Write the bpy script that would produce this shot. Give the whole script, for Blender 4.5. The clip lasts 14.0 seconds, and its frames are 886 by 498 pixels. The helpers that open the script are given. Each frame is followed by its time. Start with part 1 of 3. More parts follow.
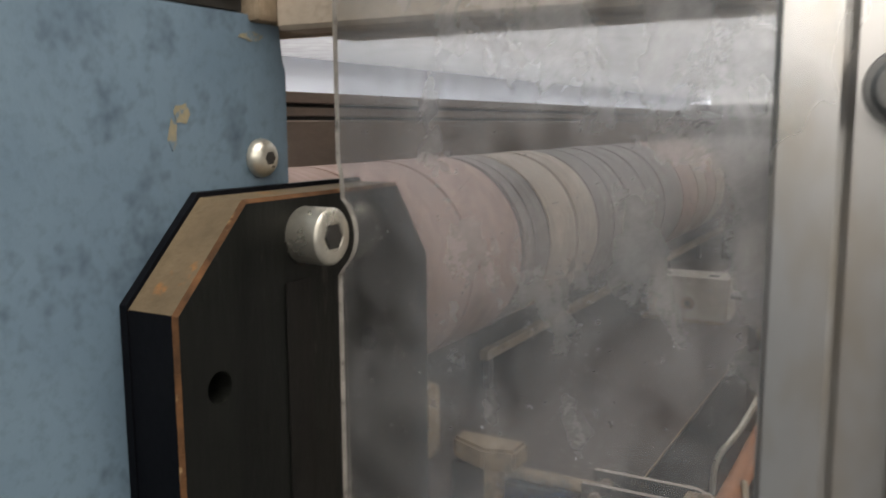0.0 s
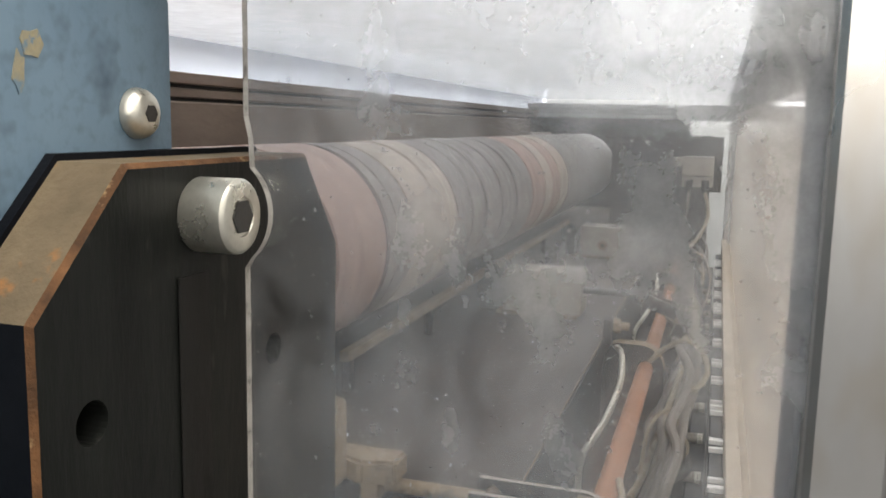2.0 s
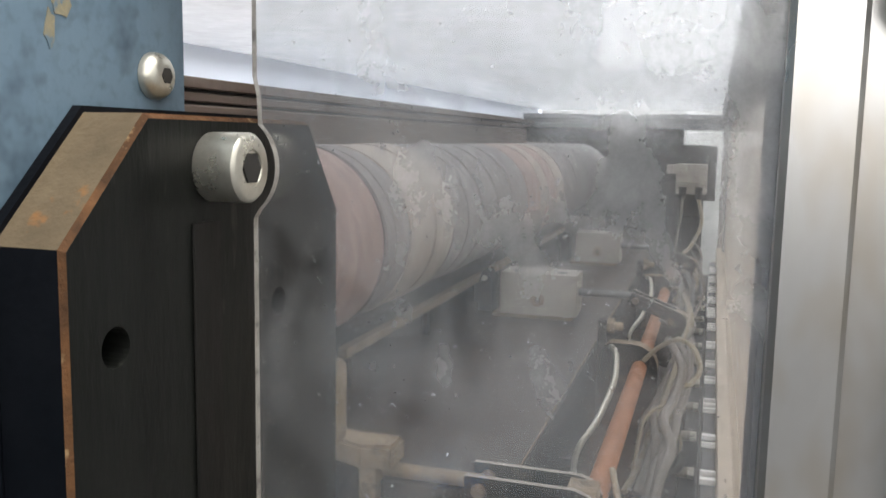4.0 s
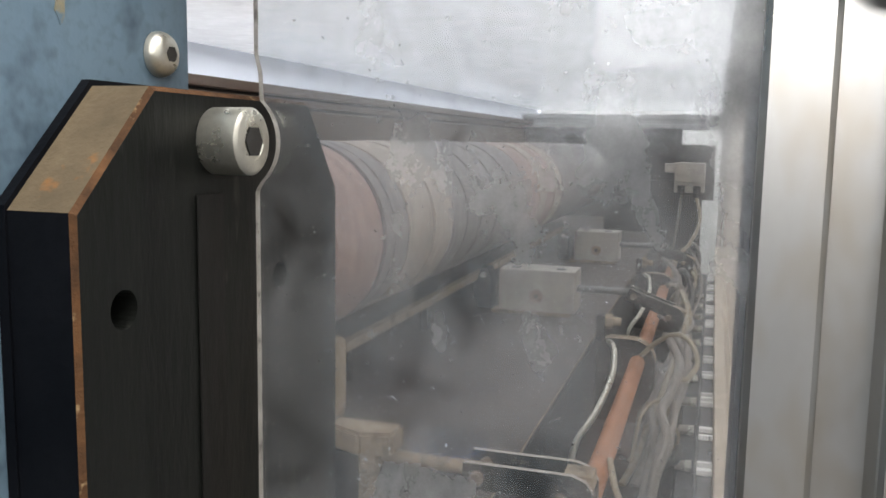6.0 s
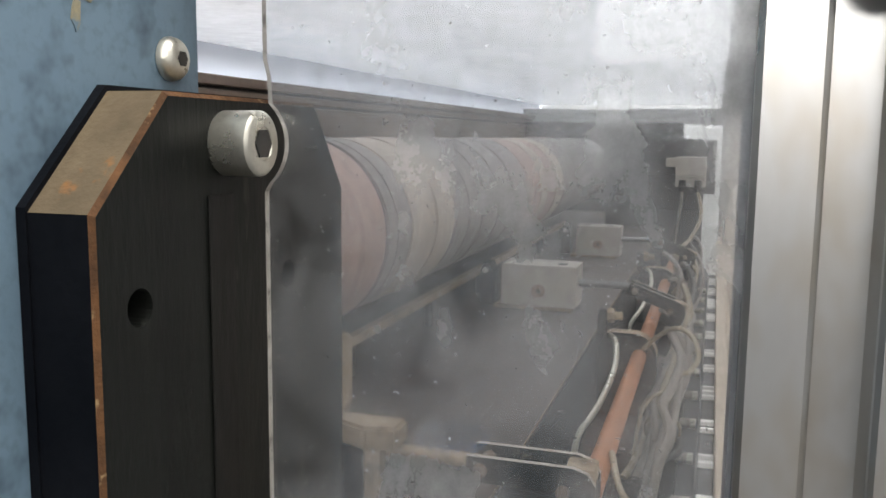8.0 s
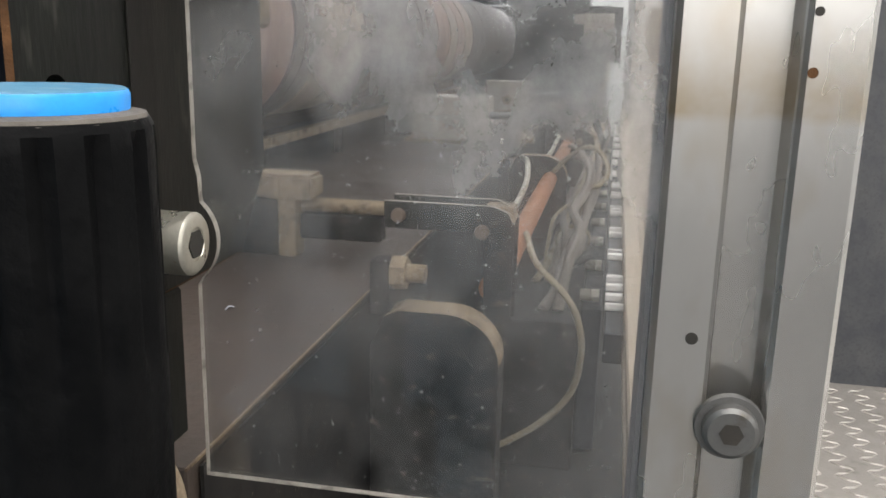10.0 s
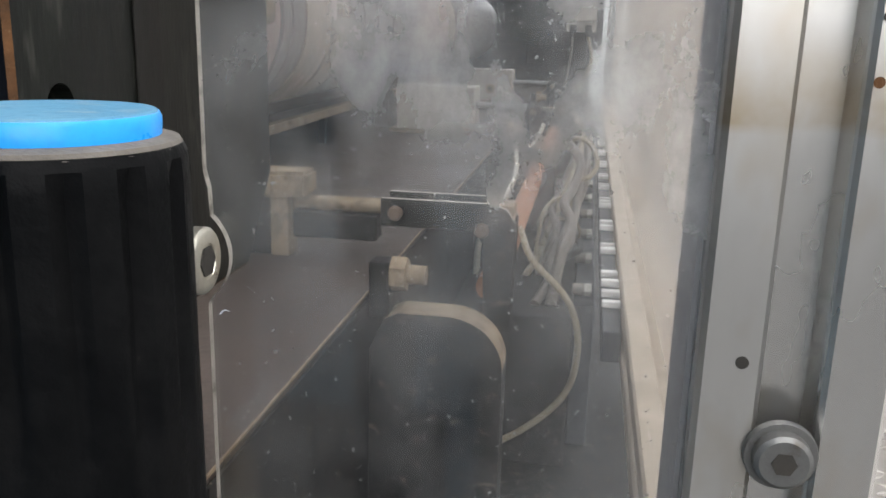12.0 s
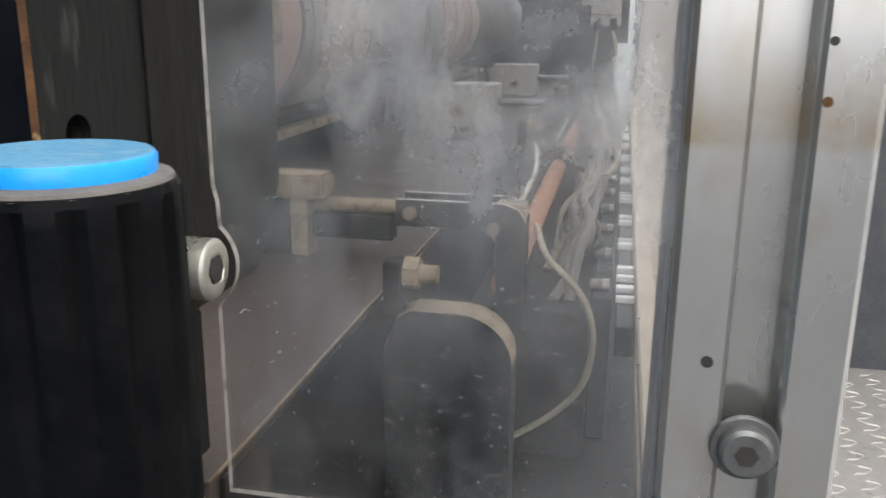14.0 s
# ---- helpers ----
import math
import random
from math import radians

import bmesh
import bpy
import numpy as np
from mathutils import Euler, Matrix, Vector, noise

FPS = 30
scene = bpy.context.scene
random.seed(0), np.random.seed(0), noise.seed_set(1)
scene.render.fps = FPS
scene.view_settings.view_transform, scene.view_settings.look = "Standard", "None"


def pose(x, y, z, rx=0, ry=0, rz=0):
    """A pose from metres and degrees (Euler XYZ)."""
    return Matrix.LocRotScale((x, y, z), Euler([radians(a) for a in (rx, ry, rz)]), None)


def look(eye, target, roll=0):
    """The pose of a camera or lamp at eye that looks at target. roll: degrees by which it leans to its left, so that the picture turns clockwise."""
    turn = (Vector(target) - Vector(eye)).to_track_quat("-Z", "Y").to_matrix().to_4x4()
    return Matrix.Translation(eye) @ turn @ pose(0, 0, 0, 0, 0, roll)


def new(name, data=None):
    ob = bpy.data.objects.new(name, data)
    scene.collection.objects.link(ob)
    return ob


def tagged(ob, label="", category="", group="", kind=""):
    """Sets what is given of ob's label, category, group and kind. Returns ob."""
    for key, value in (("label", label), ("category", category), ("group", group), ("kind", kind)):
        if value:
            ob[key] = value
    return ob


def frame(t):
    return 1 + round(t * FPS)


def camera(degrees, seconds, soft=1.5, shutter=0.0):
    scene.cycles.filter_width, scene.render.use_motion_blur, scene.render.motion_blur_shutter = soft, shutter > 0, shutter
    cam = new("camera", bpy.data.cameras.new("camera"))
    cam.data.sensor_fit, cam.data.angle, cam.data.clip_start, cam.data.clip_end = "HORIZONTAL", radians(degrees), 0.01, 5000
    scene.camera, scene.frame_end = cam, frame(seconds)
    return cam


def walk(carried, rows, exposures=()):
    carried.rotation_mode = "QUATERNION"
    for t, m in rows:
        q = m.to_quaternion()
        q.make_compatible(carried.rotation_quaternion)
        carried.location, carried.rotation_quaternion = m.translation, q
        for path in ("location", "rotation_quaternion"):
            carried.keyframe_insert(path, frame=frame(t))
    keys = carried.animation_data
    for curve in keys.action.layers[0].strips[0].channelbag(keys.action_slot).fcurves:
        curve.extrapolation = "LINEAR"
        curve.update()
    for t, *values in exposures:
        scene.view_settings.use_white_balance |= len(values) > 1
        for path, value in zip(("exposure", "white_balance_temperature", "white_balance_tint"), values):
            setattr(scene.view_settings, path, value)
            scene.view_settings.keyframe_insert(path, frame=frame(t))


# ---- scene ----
cam = camera(54.7, 14.0, 1.6, 0.5)
PATH = [
    (0, (0.1685, -0.2131, 1.334), (-0.79, 1.519, 1.047), -0.3),
    (0.5, (0.1405, -0.2045, 1.3202), (-0.748, 1.567, 1.048), -0.1),
    (1, (0.1189, -0.1852, 1.3146), (-0.543, 1.685, 1.06), 0.7),
    (1.5, (0.1113, -0.1718, 1.3153), (-0.503, 1.713, 1.051), 1.6),
    (2, (0.1178, -0.177, 1.3228), (-0.48, 1.709, 1.032), 1.2),
    (2.5, (0.1217, -0.1849, 1.3266), (-0.473, 1.701, 1.026), 0.9),
    (5, (0.1269, -0.2025, 1.2986), (-0.465, 1.694, 1.066), 1.1),
    (5.5, (0.1285, -0.2073, 1.2996), (-0.462, 1.689, 1.064), 0.9),
    (6, (0.129, -0.2035, 1.3009), (-0.465, 1.69, 1.051), 0.9),
    (6.5, (0.1292, -0.2031, 1.2983), (-0.468, 1.689, 1.048), 0.9),
    (7, (0.1261, -0.2021, 1.298), (-0.466, 1.692, 1.048), 0.7),
    (7.5, (0.1296, -0.2074, 1.3013), (-0.466, 1.684, 1.042), 0.7),
    (8, (0.1303, -0.2101, 1.3026), (-0.467, 1.68, 1.041), 0.6),
    (8.5, (0.1324, -0.2142, 1.2825), (-0.457, 1.682, 1.043), 0.8),
    (8.7, (0.1306, -0.2037, 1.2441), (-0.377, 1.711, 0.972), 0.4),
    (9, (0.1226, -0.2056, 1.1955), (-0.255, 1.732, 0.876), 1.7),
    (9.2, (0.1302, -0.2229, 1.1916), (-0.267, 1.699, 0.805), 1.4),
    (11.5, (0.1088, -0.2014, 1.1935), (-0.203, 1.71, 0.693), 1.5),
    (12, (0.1079, -0.2033, 1.1956), (-0.207, 1.708, 0.697), 1.5),
    (12.5, (0.1084, -0.2068, 1.1976), (-0.218, 1.702, 0.699), 1.4),
    (13, (0.1068, -0.2102, 1.2009), (-0.221, 1.696, 0.692), 1.3),
    (13.5, (0.1073, -0.2143, 1.202), (-0.233, 1.689, 0.692), 1.2),
    (14, (0.1224, -0.217, 1.2044), (-0.264, 1.676, 0.688), 0.5),
]
walk(cam, [(t, look(eye, target, roll)) for t, eye, target, roll in PATH], [(0, -0.93, 7000, 12), (0.4, -0.42, 6950, 11), (0.9, -0.38, 6900, 10), (2, -0.38, 6750, 10), (2.7, -0.38, 6550, 10), (5, -0.46, 6500, 10),
     (8.5, -0.47, 6550, 10), (9, -0.37, 7100, 10), (9.5, -0.35, 6900, 10), (11.5, -0.28, 6450, 10), (14, -0.22, 6300, 10)])

# ---- light ----
world = bpy.data.worlds.new("sky")
scene.world = world
world.use_nodes = True
wn = world.node_tree.nodes
sky = wn.new("ShaderNodeTexSky")
sky.sky_type = "NISHITA"
sky.sun_disc = False
sky.sun_elevation, sky.sun_rotation = radians(40), radians(120)
wn["Background"].inputs["Strength"].default_value = 0.12
world.node_tree.links.new(sky.outputs[0], wn["Background"].inputs["Color"])


def window_lamp(x, y, z, rx, ry, rz, w, h, power, color=(1, 0.98, 0.95)):
    """Area lamp for the sky light of one window or roof light; no opening is built."""
    lamp = bpy.data.lights.new("window_light", "AREA")
    lamp.shape, lamp.size, lamp.size_y, lamp.energy, lamp.color = "RECTANGLE", w, h, power, color
    ob = new("window_light", lamp)
    ob.matrix_world = pose(x, y, z, rx, ry, rz)
    return ob


window_lamp(4.4, 0.0, 2.9, 0, 90, 0, 2.4, 9.0, 40, (1.0, 0.97, 0.93))
# unseen west light, added to brighten the film web from behind
window_lamp(-4.4, 1.0, 2.9, 0, -90, 0, 2.4, 9.0, 1700, (0.95, 0.975, 1.0))
window_lamp(0.0, 1.0, 5.35, 0, 0, 0, 8.0, 10.5, 2300, (1.0, 0.985, 0.965))
window_lamp(0.5, -4.4, 2.95, 90, 0, 0, 7.5, 2.5, 370, (1.0, 0.985, 0.96))
window_lamp(0.0, 6.9, 3.0, 90, 0, 180, 6.5, 3.2, 700, (0.98, 0.99, 1.0))


# ---- materials ----
def nodes_of(name):
    m = bpy.data.materials.new(name)
    m.use_nodes = True
    t = m.node_tree
    return m, t, t.nodes["Principled BSDF"], lambda a, b: t.links.new(a, b)


def noise_tex(t, link, scale, detail=4.0, rough=0.6, stretch=None):
    co = t.nodes.new("ShaderNodeTexCoord")
    n = t.nodes.new("ShaderNodeTexNoise")
    n.inputs["Scale"].default_value, n.inputs["Detail"].default_value, n.inputs["Roughness"].default_value = scale, detail, rough
    mp = t.nodes.new("ShaderNodeMapping")
    if stretch:
        mp.inputs["Scale"].default_value = stretch
    geo = t.nodes.new("ShaderNodeNewGeometry")
    link(geo.outputs["Position"], mp.inputs["Vector"])
    link(mp.outputs[0], n.inputs["Vector"])
    return n.outputs["Fac"]


def ramp(t, link, fac, lo, hi, a=0.0, b=1.0):
    r = t.nodes.new("ShaderNodeMapRange")
    r.inputs[1].default_value, r.inputs[2].default_value = lo, hi
    r.inputs[3].default_value, r.inputs[4].default_value = a, b
    link(fac, r.inputs[0])
    return r.outputs[0]


def blend(t, link, fac, a, b):
    m = t.nodes.new("ShaderNodeMix")
    m.data_type = "RGBA"
    link(fac, m.inputs[0])
    for sock, v in ((m.inputs[6], a), (m.inputs[7], b)):
        if isinstance(v, tuple):
            sock.default_value = (*v, 1)
        else:
            link(v, sock)
    return m.outputs[2]


def mat(name, base, second, rough=0.6, metal=0.0, big=14, fine=160, spots=None, spot_at=(0.62, 0.7), spot_scale=40,
        bump=0.25, stretch=None, rough_var=0.15, coat=0.0, spec=0.4, grain=0.55):
    """Two tones at a large scale, grain at a fine one, spots of wear and a light relief."""
    m, t, p, link = nodes_of(name)
    f_big = noise_tex(t, link, big, 5, 0.65, stretch)
    f_fine = noise_tex(t, link, fine, 3, 0.6, stretch)
    col = blend(t, link, ramp(t, link, f_big, 0.35, 0.68), base, second)
    dark = tuple(c * 0.72 for c in base)
    col = blend(t, link, ramp(t, link, f_fine, 0.48, 0.75, 0.0, grain), col, dark)
    if spots:
        f_sp = noise_tex(t, link, spot_scale, 4, 0.7, stretch)
        col = blend(t, link, ramp(t, link, f_sp, *spot_at), col, spots)
    link(col, p.inputs["Base Color"])
    link(ramp(t, link, f_big, 0.3, 0.7, max(0.03, rough - rough_var), min(1, rough + rough_var)), p.inputs["Roughness"])
    p.inputs["Metallic"].default_value = metal
    p.inputs["Coat Weight"].default_value = coat
    p.inputs["Specular IOR Level"].default_value = spec
    if bump:
        b = t.nodes.new("ShaderNodeBump")
        b.inputs["Strength"].default_value, b.inputs["Distance"].default_value = bump, 0.0015
        link(f_fine, b.inputs["Height"])
        link(b.outputs[0], p.inputs["Normal"])
    return m


def pane_mat(name, dust_haze_lo, dust_haze_hi, foot=None, dust=(0.63, 0.63, 0.64), gloss=0.06, tint=(0.93, 0.94, 0.95), streak=(1, 1, 0.62)):
    """Clear sheet with a film of dust, wiped in streaks, and a faint shine; foot adds painted smoke haze."""
    m, t, p, link = nodes_of(name)
    t.nodes.remove(p)
    out = t.nodes["Material Output"]
    clear, shine = t.nodes.new("ShaderNodeBsdfTransparent"), t.nodes.new("ShaderNodeBsdfGlossy")
    dif, tra = t.nodes.new("ShaderNodeBsdfDiffuse"), t.nodes.new("ShaderNodeBsdfRefraction" if foot else "ShaderNodeBsdfTranslucent")
    clear.inputs[0].default_value = (*tint, 1)
    shine.inputs["Roughness"].default_value = 0.06
    dif.inputs[0].default_value = (*dust, 1)
    tra.inputs[0].default_value = (dust[0] + 0.04, dust[1] + 0.05, dust[2] + 0.06, 1)
    if foot:
        # fine dust throws most of the light forward
        tra.inputs["Roughness"].default_value, tra.inputs["IOR"].default_value = 0.8, 1.05
        tra.inputs[0].default_value = (0.97, 0.97, 0.97, 1)
    fres = t.nodes.new("ShaderNodeFresnel")
    fres.inputs[0].default_value = 1.49
    body = t.nodes.new("ShaderNodeMixShader")
    link(fres.outputs[0], body.inputs[0])
    link(clear.outputs[0], body.inputs[1])
    link(shine.outputs[0], body.inputs[2])
    film = t.nodes.new("ShaderNodeMixShader")
    film.inputs[0].default_value = 0.66 if foot else 0.5
    link(dif.outputs[0], film.inputs[1])
    link(tra.outputs[0], film.inputs[2])
    a = noise_tex(t, link, 52, 5, 0.52, streak)
    a.node.inputs["Distortion"].default_value = 0.35
    wide = noise_tex(t, link, 11, 3, 0.5)
    both = t.nodes.new("ShaderNodeMath")
    both.operation = "MULTIPLY_ADD"
    link(wide, both.inputs[0])
    both.inputs[1].default_value = 0.35
    link(ramp(t, link, a, 0.0, 1.0, -0.18, 0.83), both.inputs[2])
    a = both.outputs[0]
    b = noise_tex(t, link, 150, 4, 0.75)
    s = t.nodes.new("ShaderNodeMath")
    s.operation = "MULTIPLY_ADD"
    link(ramp(t, link, b, 0.35, 0.8, -0.25, 0.35), s.inputs[0])
    s.inputs[1].default_value = 0.2 if foot else 0.12
    link(a, s.inputs[2])
    fac = ramp(t, link, s.outputs[0], 0.26 if foot else 0.12, 0.82 if foot else 0.88, dust_haze_lo, dust_haze_hi)
    speck = ramp(t, link, noise_tex(t, link, 520, 2, 0.5), 0.665, 0.74, 0.0, 0.28)
    most = t.nodes.new("ShaderNodeMath")
    most.operation = "MAXIMUM"
    link(fac, most.inputs[0])
    link(speck, most.inputs[1])
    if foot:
        # smoke haze painted into dust by height: thin at foot and half way up
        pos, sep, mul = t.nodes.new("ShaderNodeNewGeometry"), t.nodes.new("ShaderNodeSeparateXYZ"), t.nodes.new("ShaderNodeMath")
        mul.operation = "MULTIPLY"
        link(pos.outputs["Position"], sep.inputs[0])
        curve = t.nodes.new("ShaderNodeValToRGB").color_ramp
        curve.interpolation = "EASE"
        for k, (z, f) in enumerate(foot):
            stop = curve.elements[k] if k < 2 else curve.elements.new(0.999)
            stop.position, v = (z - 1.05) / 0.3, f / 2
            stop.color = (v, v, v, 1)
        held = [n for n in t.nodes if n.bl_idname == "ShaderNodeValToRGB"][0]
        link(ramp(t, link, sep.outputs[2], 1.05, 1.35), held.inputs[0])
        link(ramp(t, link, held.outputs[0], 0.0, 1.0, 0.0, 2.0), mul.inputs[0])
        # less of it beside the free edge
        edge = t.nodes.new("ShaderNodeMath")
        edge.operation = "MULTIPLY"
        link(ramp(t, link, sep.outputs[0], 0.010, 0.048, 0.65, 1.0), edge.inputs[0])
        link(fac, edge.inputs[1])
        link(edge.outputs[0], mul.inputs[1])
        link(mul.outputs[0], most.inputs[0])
    fac = most.outputs[0]
    last = t.nodes.new("ShaderNodeMixShader")
    link(fac, last.inputs[0])
    link(body.outputs[0], last.inputs[1])
    link(film.outputs[0], last.inputs[2])
    link(last.outputs[0], out.inputs[0])
    return m


M_BLUE = mat("blue_paint", (0.104, 0.157, 0.205), (0.13, 0.19, 0.238), 0.5, 0, 18, 240, (0.055, 0.085, 0.112), (0.56, 0.76), 30, 0.12, spec=0.3)
M_CHIP = mat("bare_patch", (0.25, 0.215, 0.13), (0.15, 0.16, 0.14), 0.7, 0, 160, 500, (0.1, 0.15, 0.19), (0.5, 0.6), 190, 0.2)
M_BLACK = mat("black_steel", (0.0042, 0.0048, 0.0043), (0.0085, 0.0092, 0.0076), 0.5, 0.0, 30, 320, (0.05, 0.05, 0.042), (0.60, 0.72), 60, 0.15, (1, 1, 0.22), spec=0.15)
M_NAVY = mat("black_edge_paint", (0.003, 0.0035, 0.005), (0.006, 0.0066, 0.0085), 0.5, 0, 20, 300, bump=0.1, spec=0.07)
M_DUSTY = mat("dusty_edge", (0.128, 0.097, 0.059), (0.082, 0.062, 0.038), 0.75, 0, 45, 420, (0.22, 0.095, 0.025), (0.60, 0.70), 55, 0.3, spec=0.2)
M_RUST = mat("rust", (0.115, 0.054, 0.022), (0.03, 0.018, 0.012), 0.85, 0, 70, 600, (0.27, 0.19, 0.10), (0.6, 0.7), 110, 0.4, spec=0.15)
M_STRIP = mat("strip_steel", (0.005, 0.0048, 0.0042), (0.010, 0.0088, 0.0072), 0.55, 0.0, 25, 300, (0.04, 0.026, 0.017), (0.62, 0.76), 40, 0.15, (1, 1, 0.3), spec=0.15)
M_ZINC = mat("zinc_steel", (0.62, 0.60, 0.52), (0.5, 0.48, 0.42), 0.34, 0.85, 90, 700, (0.4, 0.33, 0.2), (0.66, 0.76), 140, 0.08)
M_DULL = mat("dull_steel", (0.17, 0.17, 0.168), (0.12, 0.12, 0.118), 0.4, 0.7, 60, 500, (0.1, 0.09, 0.08), (0.6, 0.74), 120, 0.1)
M_DULL_RAIL = mat("weathered_aluminium", (0.30, 0.305, 0.31), (0.24, 0.245, 0.25), 0.55, 0.5, 30, 300, (0.16, 0.15, 0.14), (0.6, 0.76), 60, 0.06)
M_SOCKET = mat("socket_dark", (0.02, 0.019, 0.017), (0.04, 0.035, 0.03), 0.7, 0.2, 200, 900, bump=0)
M_ALU = mat("anodised_aluminium", (0.56, 0.56, 0.565), (0.52, 0.522, 0.525), 0.30, 0.92, 9, 60, (0.40, 0.36, 0.31), (0.62, 0.84), 14, 0.03, (1, 1, 0.35), rough_var=0.08, grain=0.2)
M_POST = mat("stained_aluminium", (0.60, 0.595, 0.585), (0.54, 0.53, 0.515), 0.27, 0.92, 9, 90, (0.42, 0.35, 0.25), (0.52, 0.78), 17, 0.04, (1, 1, 0.5), rough_var=0.07, grain=0.25)
# brown tide mark that runs round the post
post_tree = M_POST.node_tree
post_link = post_tree.links.new
post_pos, post_axis = post_tree.nodes.new("ShaderNodeNewGeometry"), post_tree.nodes.new("ShaderNodeSeparateXYZ")
post_link(post_pos.outputs["Position"], post_axis.inputs[0])
tide, patchy = post_tree.nodes.new("ShaderNodeMath"), post_tree.nodes.new("ShaderNodeMath")
tide.operation, patchy.operation = "MULTIPLY", "MULTIPLY"
post_link(ramp(post_tree, post_link, post_axis.outputs[2], 1.1740, 1.1765), tide.inputs[0])
post_link(ramp(post_tree, post_link, post_axis.outputs[2], 1.177, 1.199, 1.0, 0.0), tide.inputs[1])
post_link(tide.outputs[0], patchy.inputs[0])
post_link(ramp(post_tree, post_link, noise_tex(post_tree, post_link, 70, 3, 0.6), 0.3, 0.65, 0.15, 0.75), patchy.inputs[1])
post_skin = post_tree.nodes["Principled BSDF"]
post_clean = post_skin.inputs["Base Color"].links[0].from_socket
post_link(blend(post_tree, post_link, patchy.outputs[0], post_clean, (0.40, 0.31, 0.19)), post_skin.inputs["Base Color"])
# aluminium with the top rail's shade put into its colour
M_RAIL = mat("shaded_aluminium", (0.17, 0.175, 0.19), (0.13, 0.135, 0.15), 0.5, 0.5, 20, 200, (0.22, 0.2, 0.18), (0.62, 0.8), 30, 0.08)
# dark tone for the shade under the top rail
M_UNDER_SHADE = mat("rail_under_shade", (0.035, 0.036, 0.042), (0.055, 0.055, 0.06), 0.75, 0, 40, 400, bump=0.0)
M_ALU_DUST = mat("dusty_aluminium", (0.42, 0.355, 0.285), (0.33, 0.275, 0.215), 0.7, 0.15, 25, 350, (0.24, 0.19, 0.15), (0.63, 0.75), 40, 0.2)
M_INNER_FACE = mat("grey_inner_face", (0.20, 0.20, 0.21), (0.16, 0.16, 0.17), 0.75, 0, 40, 400, bump=0.0)
M_TABLE = mat("table_steel", (0.046, 0.035, 0.029), (0.074, 0.058, 0.049), 0.62, 0.0, 9, 220, (0.045, 0.037, 0.031), (0.52, 0.72), 16, 0.25, spec=0.25)
M_BLOCK = mat("grey_block", (0.36, 0.325, 0.28), (0.28, 0.25, 0.215), 0.6, 0.1, 40, 350, (0.24, 0.2, 0.16), (0.66, 0.78), 60, 0.2)
M_TAN = mat("dusty_bronze", (0.27, 0.21, 0.145), (0.19, 0.145, 0.098), 0.7, 0.1, 50, 400, (0.075, 0.056, 0.04), (0.52, 0.7), 60, 0.3, spec=0.25)
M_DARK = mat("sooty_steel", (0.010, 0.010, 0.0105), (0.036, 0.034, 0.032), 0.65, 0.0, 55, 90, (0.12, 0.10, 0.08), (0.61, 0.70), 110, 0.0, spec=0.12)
M_ORANGE = mat("orange_tube", (0.31, 0.125, 0.052), (0.23, 0.092, 0.04), 0.6, 0, 30, 300, (0.33, 0.19, 0.12), (0.62, 0.75), 60, 0.15)
M_HOSE = mat("grey_hose", (0.13, 0.115, 0.10), (0.19, 0.165, 0.145), 0.5, 0, 30, 300, bump=0.1)
M_HOSE_DARK = mat("black_hose", (0.03, 0.03, 0.03), (0.06, 0.055, 0.05), 0.5, 0, 30, 300, bump=0.1)
M_HOSE_CLEAR = mat("yellowed_hose", (0.30, 0.255, 0.185), (0.22, 0.19, 0.14), 0.3, 0, 30, 300, bump=0.05)
M_CHROME = mat("chrome", (0.7, 0.7, 0.7), (0.6, 0.6, 0.58), 0.2, 1.0, 60, 500, bump=0.05)
M_KNOB = mat("black_plastic", (0.0028, 0.003, 0.0034), (0.005, 0.0051, 0.0054), 0.45, 0, 60, 500, (0.03, 0.027, 0.024), (0.74, 0.82), 120, 0.15, spec=0.045)
M_KNOB_RIM = mat("dusty_plastic", (0.10, 0.088, 0.075), (0.065, 0.058, 0.05), 0.75, 0, 60, 600, bump=0.3)
M_CAP = mat("blue_plastic", (0.008, 0.25, 0.72), (0.01, 0.28, 0.78), 0.35, 0, 60, 500, bump=0.05)
M_CAP_TOP = mat("dusty_blue_plastic", (0.045, 0.15, 0.25), (0.08, 0.19, 0.28), 0.7, 0, 50, 500, (0.13, 0.2, 0.26), (0.55, 0.72), 140, 0.2, spec=0.2)
M_BROWN = mat("brown_steel", (0.17, 0.125, 0.095), (0.12, 0.09, 0.07), 0.6, 0.1, 12, 250, (0.08, 0.06, 0.045), (0.64, 0.76), 25, 0.2, (1, 0.3, 1))
M_FILM = mat("white_film", (0.80, 0.82, 0.86), (0.72, 0.75, 0.80), 0.25, 0, 2, 14, bump=0.0, stretch=(1, 0.3, 1), grain=0.1)
M_FILM.node_tree.nodes["Principled BSDF"].inputs["Transmission Weight"].default_value = 0.0
film_tree = M_FILM.node_tree
film_glow = film_tree.nodes.new("ShaderNodeBsdfTranslucent")
film_glow.inputs[0].default_value = (0.82, 0.85, 0.9, 1)
film_mix = film_tree.nodes.new("ShaderNodeMixShader")
film_mix.inputs[0].default_value = 0.6
film_tree.links.new(film_tree.nodes["Principled BSDF"].outputs[0], film_mix.inputs[1])
film_tree.links.new(film_glow.outputs[0], film_mix.inputs[2])
film_tree.links.new(film_mix.outputs[0], film_tree.nodes["Material Output"].inputs[0])
M_DUCT = mat("dark_duct", (0.03, 0.033, 0.04), (0.055, 0.057, 0.06), 0.55, 0, 25, 300, bump=0.1)
